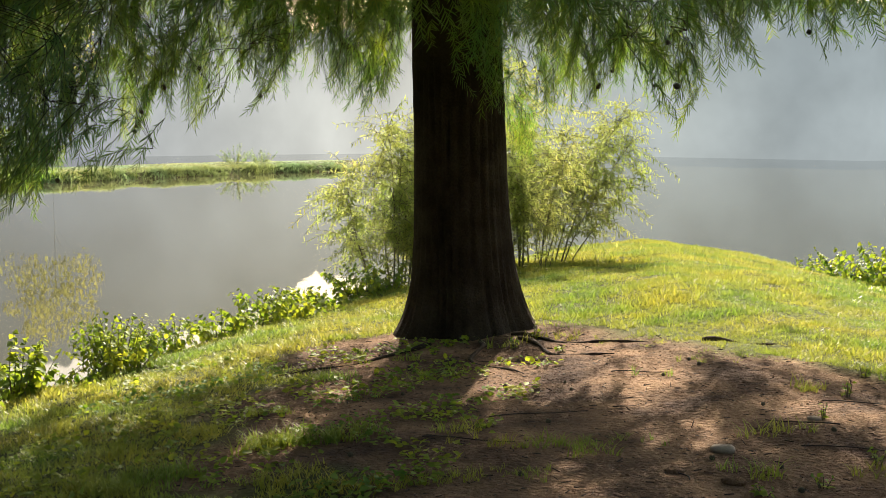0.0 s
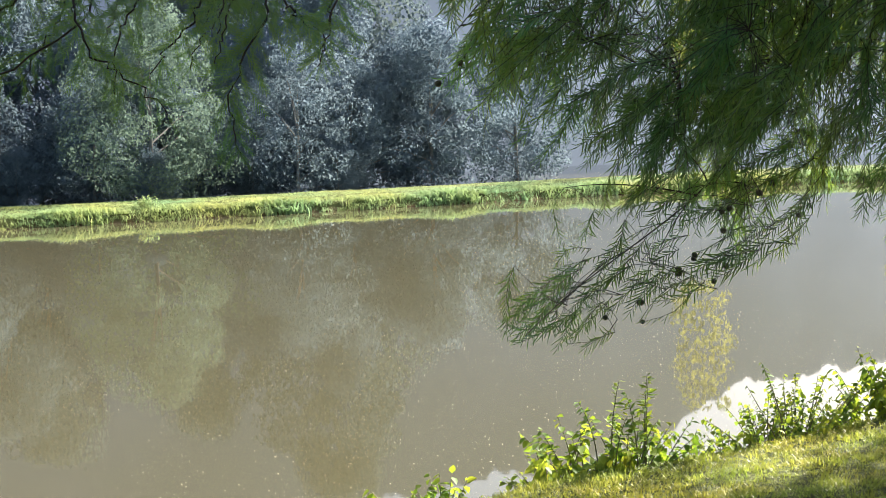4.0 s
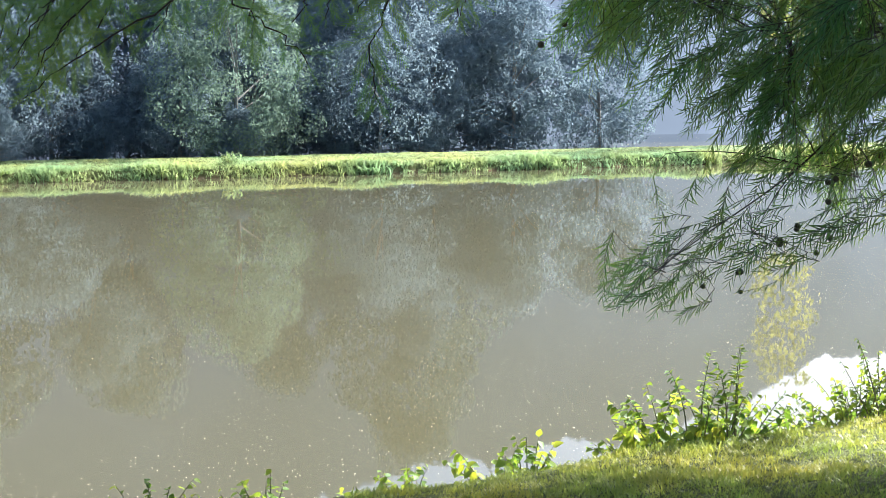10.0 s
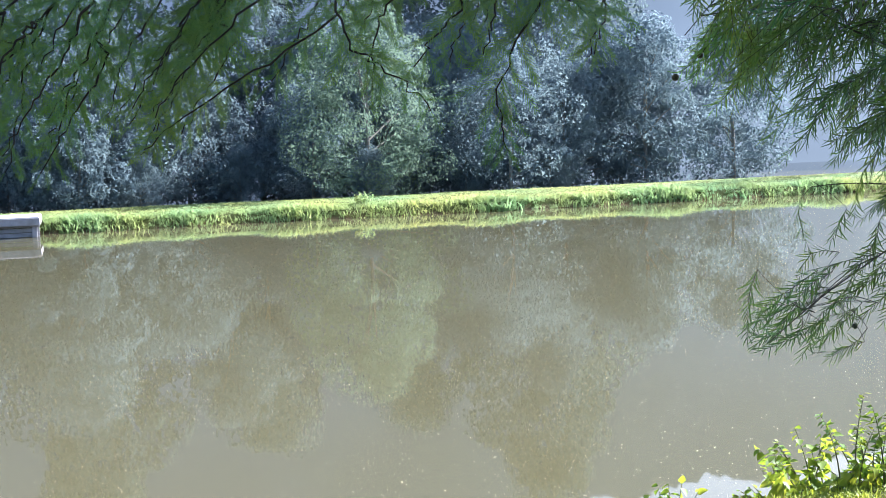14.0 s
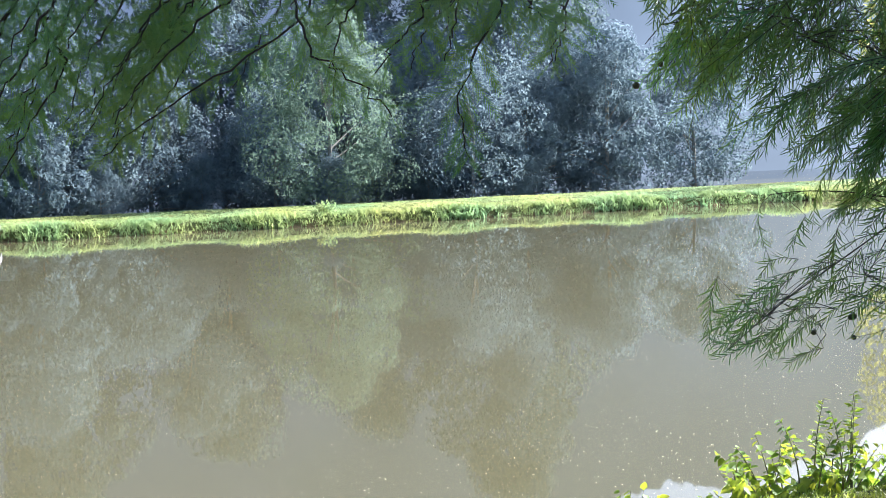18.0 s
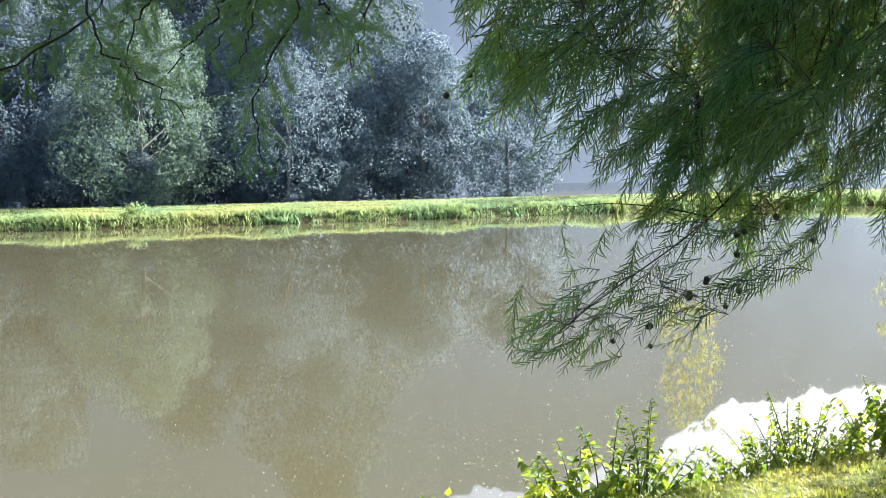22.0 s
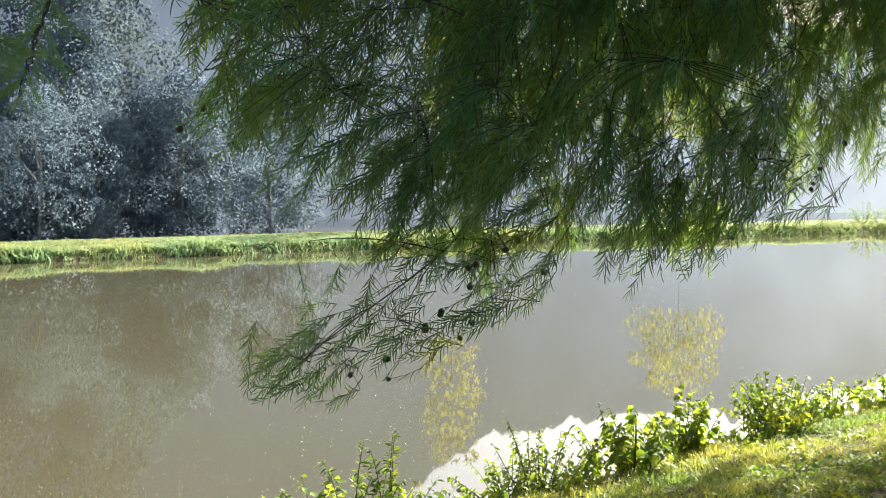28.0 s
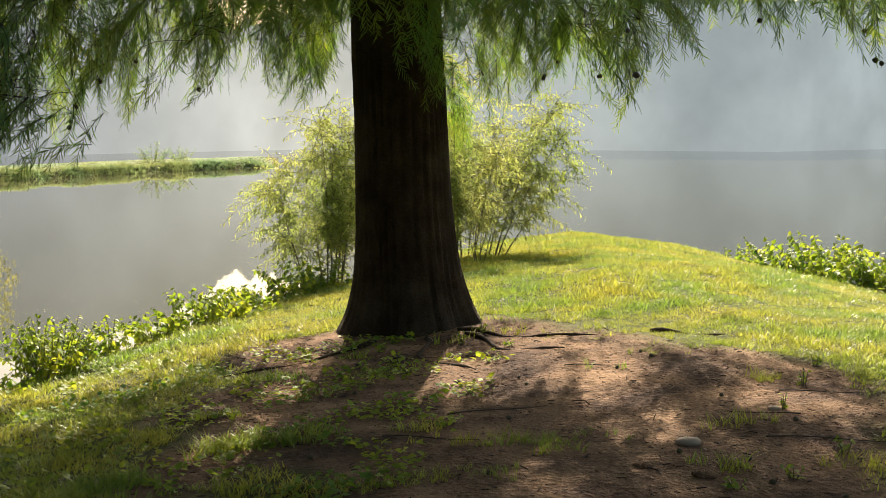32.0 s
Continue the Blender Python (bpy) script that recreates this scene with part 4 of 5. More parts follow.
def build_branches():
    g = np.random.default_rng(41)
    out = (-0.25, -0.35, -1.0)
    # the long low bough that reaches over the water's edge
    tips, ln, le = curtain(-40.2, -27, 5.0, 6.8, OUTLINE, 860, g, 10.5, (0.25, 0.55), 0.22, (-0.45, -0.25, -0.75))
    cones = [polar(-40.25, 6.2, 2.35), polar(-40.3, 6.21, 2.1)] + [polar(a, 6.0, e) for a, e in ((-26.1, -4.3), (-28.6, -3.9), (-27.5, -5.8), (-31.3, 0.6))]
    branch([(0.1, 10.6, 4.4), (-1.2, 9.2, 4.3), (-2.6, 7.6, 3.6), (-3.5, 6.2, 2.9), (-4.0, 5.2, 2.3), (-4.1, 4.85, 1.95)], 0.028, tips, ln, le, 1, "drooping cypress limb with thick green feathery needles", cones=cones)
    # the hanging spray under it
    low = np.array([(-37.0, -10.6), (-36.6, -10.6), (-35, -10.9), (-33.1, -11.1), (-31.1, -10.2), (-28.5, -8.4), (-26.5, -7.4), (-25.6, -6.0)])
    high = np.array([(-37, -8.9), (-35, -6.8), (-33, -5.0), (-31, -4.0), (-25.6, -2.0)])
    n = 88
    a = g.uniform(-36.9, -25.8, n)
    lo, hi = np.interp(a, low[:, 0], low[:, 1]), np.interp(a, high[:, 0], high[:, 1])
    el = lo + (hi - lo) * g.uniform(0, 1, n) ** 1.25
    tips = polar(a, g.uniform(5.9, 6.6, n), el)
    le = unit(np.array([(-0.75, 0.0, -0.6)]) + g.normal(0, 0.24, (n, 3)))
    cn = [polar(az, 6.25, e) for az, e in ((-31.35, -10.2), (-31.15, -10.35), (-31.05, -9.0), (-30.95, -9.1), (-29.6, -8.5), (-29.55, -8.3), (-28.65, -8.15), (-28.55, -8.3), (-28.7, -7.3), (-28.6, -7.45), (-28.6, -7.2), (-27.9, -6.95), (-27.55, -6.65), (-26.6, -5.6))]
    branch([(-2.9, 7.3, 3.3), (-2.95, 6.6, 2.3), (-2.95, 6.1, 1.6), (-3.15, 5.6, 1.15), (-3.5, 5.05, 0.75), (-3.72, 4.95, 0.52)], 0.008, tips, g.uniform(0.2, 0.42, n), le, 2, "thin hanging cypress spray with small dark round cones", leaf=0.08, cones=cn)
    # the curtain between the bough and the trunk
    tips, ln, le = curtain(-29, -15, 5.5, 8.6, OUTLINE, 1100, g, 10.0, (0.28, 0.6), 0.3, out)
    cn = [polar(az, 6.8, e) for az, e in ((-17.9, -2.75), (-17.75, -2.8), (-24.5, -3.7), (-21.5, -0.6), (-24, -5), (-19, -3.1), (-16, -2.2))]
    branch([(0.05, 10.5, 4.0), (-0.9, 9.3, 4.2), (-1.8, 8.0, 3.8), (-2.4, 6.9, 3.2), (-2.7, 5.9, 2.9)], 0.02, tips, ln, le, 3, "drooping cypress limb over the lawn edge", cones=cn)
    tips, ln, le = curtain(-19, -7, 8.0, 12.5, OUTLINE, 480, g, 9.0, (0.35, 0.7), 0.42, (-0.25, 0.05, -1))
    cn = [polar(az, 9, e) for az, e in ((-13.2, -0.1), (-13.0, -0.65), (-12.3, 0.2), (-12.0, 0.3), (-11.3, 0.6), (-10.1, 0.1), (-9.8, 0.1), (-9.2, 2.1), (-7.6, 0.05), (-7.4, 1.3), (-15.6, -0.8))]
    branch([(0.0, 10.6, 3.3), (-1.2, 10.3, 3.5), (-2.2, 9.9, 3.2), (-3.2, 9.6, 2.5)], 0.045, tips, ln, le, 4, "backlit yellow-green cypress limb with cones", cones=cn)
    tips, ln, le = curtain(-8.5, -1.6, 9.5, 13.4, OUTLINE, 600, g, 8.0, (0.3, 0.65), 0.35, (-0.1, 0.1, -1))
    branch([(0.0, 10.7, 3.6), (-0.5, 11.3, 3.7), (-0.9, 12.0, 3.3), (-1.2, 12.6, 2.7)], 0.04, tips, ln, le, 5, "backlit yellow-green cypress limb behind the trunk")
    # limbs on the other side of the trunk
    tips, ln, le = curtain(2.2, 11.5, 9.2, 13.4, OUTLINE, 760, g, 8.0, (0.35, 0.7), 0.38, (0.15, 0.0, -1))
    cn = [polar(az, 9.5, e) for az, e in ((6.7, 1.4), (8.3, 1.4), (9.6, 1.0), (8.0, 0.4), (9.9, 1.0))]
    branch([(0.35, 10.6, 3.4), (1.0, 10.9, 3.7), (1.7, 11.2, 3.3), (2.2, 11.4, 2.6)], 0.045, tips, ln, le, 6, "backlit yellow-green cypress limb with hanging shoots", cones=cn)
    tips, ln, le = curtain(8.5, 15.5, 6.4, 10.5, OUTLINE, 200, g, 8.5, (0.25, 0.55), 0.33, (0.15, -0.3, -1))
    cn = [polar(az, 6.5, e) for az, e in ((12.8, 3.4), (14.6, 2.9), (10.6, 1.6))]
    branch([(0.35, 10.4, 3.9), (0.9, 9.0, 4.2), (1.3, 7.4, 3.5), (1.5, 6.1, 2.6)], 0.04, tips, ln, le, 7, "drooping cypress limb above the bare soil", cones=cn)
    tips, ln, le = curtain(14, 27, 7.5, 12.5, OUTLINE, 280, g, 8.0, (0.3, 0.65), 0.35, (0.3, -0.1, -1))
    cn = [polar(az, 8, e) for az, e in ((19.3, 3.4), (20.6, 2.0), (21.8, 0.9), (16.9, 3.6))]
    branch([(0.4, 10.5, 3.8), (1.6, 10.0, 4.2), (2.9, 9.3, 3.8), (4.0, 8.6, 2.9)], 0.05, tips, ln, le, 8, "backlit yellow-green cypress limb over the lawn", cones=cn)
    tips, ln, le = curtain(-29, -9, 6.2, 9.5, np.array([(-29, 1.2), (-22, 1.8), (-14, 3.0), (-9, 4.0)]), 760, g, 10.0, (0.3, 0.6), 0.1, (-0.3, -0.2, -1))
    branch([(0.1, 10.4, 4.3), (-0.6, 9.5, 4.5), (-1.4, 8.4, 4.1), (-2.1, 7.4, 3.5)], 0.035, tips, ln, le, 12, "shaded leafy cypress limb between the trunk and the water")
    # shorter limbs close over the viewpoint side
    tips, ln, le = curtain(-22, 13, 6.0, 9.0, np.array([(-22, 4.2), (-6, 5.0), (13, 5.2)]), 520, g, 9.5, (0.3, 0.6), 0.1, (0, -0.3, -1))
    branch([(0.15, 10.3, 4.6), (0.0, 9.2, 4.7), (-0.1, 8.0, 4.2), (-0.2, 6.6, 3.4)], 0.05, tips, ln, le, 9, "shaded cypress limb reaching over the bare soil")


build_branches()


def build_high_crown():
    """The tree's upper crown: many short sprays of needles on tiers of limbs, and unseen sprays added to cast shade."""
    g = np.random.default_rng(77)
    base = np.array(TREE)
    lim, pos = [], []
    for k in range(54):
        h = 3.6 + 8.6 * (k + 0.5) / 54
        a = k * 2.399 + g.uniform(-0.3, 0.3)
        rr = 2.5 * (1 - (h - 3.6) / 10.5) ** 0.8 * g.uniform(0.75, 1.15) + 0.25
        rr *= 1 + 0.85 * max(0.0, math.cos(a - radians(-62))) ** 1.5
        e = np.array([rr * math.cos(a), rr * math.sin(a), h - 0.1 - 0.12 * rr])
        lim.append(tube([(0, 0, h - 0.1), e * np.array([0.5, 0.5, 1]) + np.array([0, 0, 0.25]), e], [0.04, 0.025, 0.006], 5))
        m = int(52 * rr + 20)
        t = np.sqrt(g.uniform(0.04, 1.0, m))
        p = np.array([0, 0, h - 0.1]) * (1 - t[:, None]) + e * t[:, None] + g.normal(0, 0.24, (m, 3)) * np.array([1, 1, 0.8]) + np.array([0, 0, -0.1])
        pos.append(p)
    pos = np.concatenate(pos)
    pos = pos[~sun_gap(pos)]
    al = unit(np.stack([pos[:, 0], pos[:, 1], 0 * pos[:, 0]], -1) * 0.3 + g.normal(0, 0.5, pos.shape) + np.array([0, 0, -0.8]))
    v, f = scatter(*feather(9, 0.045, 9), pos, al, g.normal(size=pos.shape), g.uniform(0.22, 0.42, len(pos)))
    # unseen sprays added sunward of the soil to shade it
    n2 = 8000
    e2 = np.stack([g.uniform(-2.7, 2.9, n2), g.uniform(-0.8, 3.4, n2), g.uniform(4.3, 6.9, n2)], -1)
    keep = (np.hypot((e2[:, 0] - 0.35) / 2.35, (e2[:, 1] - 2.9) / 4.0) < 1.05) & (soft_noise(e2[:, 0] * 2 + e2[:, 2], e2[:, 1] + e2[:, 2] * 1.4, 1.3) > -0.62)
    e2 = e2[keep]
    e2 = e2[~sun_gap(e2)]
    # unseen sprays added to shade the low bough and the lawn
    e3 = np.stack([g.uniform(-5.2, -1.0, 6500), g.uniform(-2.4, 2.3, 6500), g.uniform(4.9, 6.1, 6500)], -1)
    e3 = e3[(((e3[:, 0] + 3.1) / 2.2) ** 4 + ((e3[:, 1] + 0.45) / 1.85) ** 4 < 1) & (soft_noise(e3[:, 0] * 2, e3[:, 1] * 2 + e3[:, 2], 1.4) > -0.6)]
    e2 = np.concatenate([e2, e3])
    for y3 in (-1.2, 0.2, 1.2):
        lim.append(tube([(0, 0, 4.6), (-1.8, y3 * 0.5, 5.2), (-3.4, y3 * 0.9, 5.1), (-4.9, y3, 4.7)], [0.05, 0.035, 0.02, 0.006], 6))
    v2, f2 = scatter(*feather(9, 0.05, 10), e2, unit(g.normal(0, 0.6, e2.shape) + np.array([0, 0, -0.7])), g.normal(size=e2.shape), g.uniform(0.22, 0.42, len(e2)))
    # unseen underside of the crown, added over the viewpoint to cut sky light
    e4 = np.stack([g.uniform(-4.2, 4.2, 6500), g.uniform(-11.0, -1.2, 6500), g.uniform(5.6, 8.2, 6500)], -1)
    e4 = e4[(np.hypot(e4[:, 0] / 4.2, (e4[:, 1] + 5.5) / 5.6) < 1) & (soft_noise(e4[:, 0], e4[:, 1] + e4[:, 2], 1.6) > -0.55)]
    for a4 in np.radians([-118, -104, -92, -80, -66]):
        end = np.array([9.5 * math.cos(a4), 9.5 * math.sin(a4), 6.3])
        lim.append(tube([(0, 0, 5.8), end * 0.35 + np.array([0, 0, 4.6]), end * 0.7 + np.array([0, 0, 2.2]), end], [0.09, 0.06, 0.035, 0.008], 6))
    v4, f4 = scatter(*feather(9, 0.05, 14), e4, unit(g.normal(0, 0.7, e4.shape) + np.array([0, 0, -0.5])), g.normal(size=e4.shape), g.uniform(0.28, 0.5, len(e4)))
    # the lowest tier, all round the trunk
    e5 = np.stack([g.uniform(-4.6, 3.3, 18000), g.uniform(-3.6, 4.2, 18000), g.uniform(1.9, 4.3, 18000)], -1)
    far5 = np.hypot(e5[:, 0] + TREE.x, e5[:, 1] + TREE.y)
    rise = np.degrees(np.arctan2(e5[:, 2] + TREE.z - EYE[2], far5))
    e5 = e5[(rise > np.interp(e5[:, 0], [-2.6, -1.4], [2.2, 4.6]) + 1.2 * soft_noise(e5[:, 0] * 2, e5[:, 1], 2.0) + 0.35 * np.maximum(e5[:, 0], 0)) & (soft_noise(e5[:, 0] * 1.5, e5[:, 2] * 2 + e5[:, 1], 1.6) > -0.45)]
    e5 = e5[~sun_gap(e5) & ((e5[:, 0] > -1.5) | (e5[:, 1] < -1.1))]
    v5, f5 = scatter(*spray(22, 12), e5, unit(g.normal(0, 0.5, e5.shape) + np.array([-0.1, 0, -0.9])), g.normal(size=e5.shape), g.uniform(0.2, 0.36, len(e5)))
    # dense unseen sprays, added to shade the lawn's edge and the low boughs
    e6 = np.stack([g.uniform(-5.6, 2.6, 9000), g.uniform(-6.4, -1.6, 9000), g.uniform(5.2, 7.4, 9000)], -1)
    e6 = e6[(soft_noise(e6[:, 0], e6[:, 1] + e6[:, 2], 1.9) > -0.6) & ~sun_gap(e6)]
    v6, f6 = scatter(*feather(9, 0.07, 16), e6, unit(g.normal(0, 0.7, e6.shape) + np.array([0, 0, -0.4])), g.normal(size=e6.shape), g.uniform(0.35, 0.6, len(e6)))
    v, f = join([(v, f), (v2, f2), (v4, f4), (v6, f6)])
    fast_mesh("upper_crown", v, f, M_CYPRESS, cypress)
    fast_mesh("lower_crown", v5, f5, M_CYPRESS, cypress)
    v, f = join(lim)
    fast_mesh("upper_limbs", v, f, M_TWIG, cypress)


build_high_crown()

# ---------------------------------------------------------------- the branch close over the viewpoint
def near_branch():
    g = np.random.default_rng(91)
    base = np.array(cypress.location)
    main = [(0.1, 10.5, 5.2), (-0.9, 7.5, 5.2), (-1.7, 4.5, 4.2), (-2.05, 2.6, 3.0), (-2.1, 1.75, 2.2), (-2.15, 1.35, 1.98), (-2.3, 1.0, 1.95)]
    q = limb_curve(main, 60)
    v, f = tube(q - base, np.linspace(0.06, 0.006, 60), 8)
    limb = fast_mesh("limb", v, f, M_TWIG, cypress, "long thin cypress limb hanging close overhead")
    shoots = [
        [(-2.06, 1.42, 1.87), (-2.10, 1.37, 1.78), (-2.18, 1.26, 1.70), (-2.25, 1.14, 1.62), (-2.28, 1.09, 1.57)],
        [(-2.22, 1.38, 1.88), (-2.26, 1.31, 1.82), (-2.31, 1.22, 1.73), (-2.35, 1.16, 1.66), (-2.35, 1.15, 1.58)],
        [(-1.98, 1.28, 1.86), (-1.97, 1.29, 1.76), (-1.96, 1.31, 1.72), (-1.92, 1.36, 1.68), (-1.88, 1.40, 1.62)],
        [(-1.71, 1.51, 1.84), (-1.72, 1.50, 1.79), (-1.75, 1.48, 1.73), (-1.77, 1.45, 1.67), (-1.77, 1.45, 1.59), (-1.76, 1.46, 1.55)],
        [(-1.71, 1.51, 1.84), (-1.70, 1.53, 1.80), (-1.68, 1.54, 1.78), (-1.66, 1.56, 1.76)],
        [(-1.79, 1.43, 1.84), (-1.81, 1.41, 1.78), (-1.84, 1.38, 1.74), (-1.86, 1.35, 1.69)],
        [(-2.32, 1.00, 1.87), (-2.34, 0.94, 1.78), (-2.37, 0.90, 1.73), (-2.39, 0.84, 1.69)],
        [(-2.33, 0.98, 1.85), (-2.35, 0.93, 1.74), (-2.36, 0.91, 1.65), (-2.37, 0.88, 1.54)],
        [(-2.37, 1.13, 1.89), (-2.40, 1.07, 1.77), (-2.42, 1.03, 1.68), (-2.43, 0.99, 1.58)],
        [(-2.41, 1.26, 1.90), (-2.45, 1.18, 1.78), (-2.47, 1.15, 1.72), (-2.48, 1.12, 1.63)],
        [(-2.35, 0.94, 1.87), (-2.38, 0.87, 1.76), (-2.39, 0.84, 1.63), (-2.40, 0.82, 1.51)],
        [(-2.01, 1.48, 1.87), (-2.03, 1.45, 1.82), (-2.06, 1.42, 1.75), (-2.06, 1.42, 1.66)],
        [(-2.37, 1.33, 1.90), (-2.39, 1.30, 1.80), (-2.41, 1.26, 1.76), (-2.44, 1.20, 1.73)]]
    for k in range(64):     # more shoots above and behind, to the limb's far side
        x, y = g.uniform(-2.75, -2.2), g.uniform(0.55, 1.45)
        z = g.uniform(1.52, 1.98)
        shoots.append([(x + 0.05, y + 0.12, z + 0.2), (x + 0.02, y + 0.06, z + 0.1), (x, y, z)])
    for k in range(26):
        x, y = g.uniform(-2.15, -1.68), g.uniform(1.35, 1.7)
        z = g.uniform(1.70, 1.95)
        shoots.append([(x - 0.03, y + 0.12, z + 0.18), (x, y + 0.05, z + 0.08), (x + 0.02, y, z)])
    tubes, pos, along, side, size = [], [], [], [], []
    anchors = q.copy()
    for sh in shoots:
        p = np.array(sh)
        d0 = np.linalg.norm(anchors - p[0], axis=1) + 2.0 * (anchors[:, 2] < p[0, 2])
        c = limb_curve([tuple(anchors[int(np.argmin(d0))])] + [tuple(a) for a in p], 26)
        anchors = np.concatenate([anchors, c[:14]])
        c[1:-1] += g.normal(0, 0.0035, (24, 3))
        tubes.append(tube(c, np.linspace(0.0030, 0.0010, 26), 5))
        ln = np.linalg.norm(np.diff(c, axis=0), axis=1).sum()
        m = max(8, int(ln / 0.0135))
        tt = np.linspace(0.06, 1, m) * 25
        pp = np.stack([np.interp(tt, range(26), c[:, i]) for i in range(3)], -1)
        d = unit(np.stack([np.interp(tt, range(26), np.gradient(c[:, i])) for i in range(3)], -1))
        w = unit(np.cross(d, np.tile([[0.77, -0.6, 0.25]], (m, 1)) + g.normal(0, 0.35, (m, 3))))
        sg = np.where(np.arange(m) % 2 == 0, 1.0, -1.0)[:, None]
        al = unit(d * 0.45 + w * sg * g.uniform(0.5, 1.0, (m, 1)) + np.array([0, 0, -0.5]) + g.normal(0, 0.16, (m, 3)))
        al[-1] = d[-1]
        pos.append(pp)
        along.append(al)
        side.append(np.cross(np.cross(d, w), al) + g.normal(0, 0.2, (m, 3)))
        size.append(g.uniform(0.055, 0.09, m) * (0.6 + 0.5 * np.sin(math.pi * np.linspace(0.1, 1, m))))
    pos, along, side, size = (np.concatenate(a) for a in (pos, along, side, size))
    pick = g.integers(0, 2, len(pos))
    v, f = join([scatter(*FEATHERS_NEAR[k], pos[pick == k], along[pick == k], side[pick == k], size[pick == k]) for k in (0, 1)])
    tagged(fast_mesh("needles", v - base, f, M_CYPRESS, limb), kind="stuff")
    v, f = join(tubes)
    tagged(fast_mesh("twig_growth", v - base, f, M_TWIG, limb), kind="stuff")


near_branch()
# unseen foliage added along the same long limb, higher up, for shade
g9 = np.random.default_rng(19)
run = limb_curve([(-0.5, 9.0, 5.2), (-0.9, 7.5, 5.2), (-1.7, 4.5, 4.2), (-2.05, 2.9, 3.2)], 60)
at9 = run[g9.integers(0, 60, 430)]
tip9 = at9 + g9.normal(0, 0.6, (430, 3)) * np.array([1, 1, 0.5]) + np.array([0, 0, -0.15])
tip9[:, 2] = np.maximum(tip9[:, 2], 1.6 + 0.27 * np.hypot(tip9[:, 0], tip9[:, 1]))
branch([(0.1, 10.5, 5.3), (-0.5, 9.0, 5.3), (-1.0, 7.5, 5.3), (-1.7, 4.5, 4.3), (-2.0, 3.0, 3.4)], 0.05, tip9, g9.uniform(0.25, 0.5, 430), unit(np.array([[0, -0.2, -1.0]]) + g9.normal(0, 0.35, (430, 3))), 10, "unseen leafy cypress limb added high over the lawn for shade")

# ---------------------------------------------------------------- plants on the water's edge
HEART_V = np.array([(0, 0, 0), (0.28, 0.36, 0.10), (0.62, 0.27, 0.06), (1.0, 0, -0.12), (0.62, -0.27, 0.06), (0.28, -0.36, 0.10), (0.45, 0, -0.02)])
HEART_F = np.array([[0, 6, 1], [0, 5, 6], [1, 6, 2], [2, 6, 3], [6, 5, 4], [6, 4, 3]])
SLIM_V = np.array([(0, 0, 0), (0.4, 0.085, 0.03), (1.0, 0, -0.10), (0.4, -0.085, 0.03)])
SLIM_F = np.array([[0, 1, 2], [0, 2, 3]])


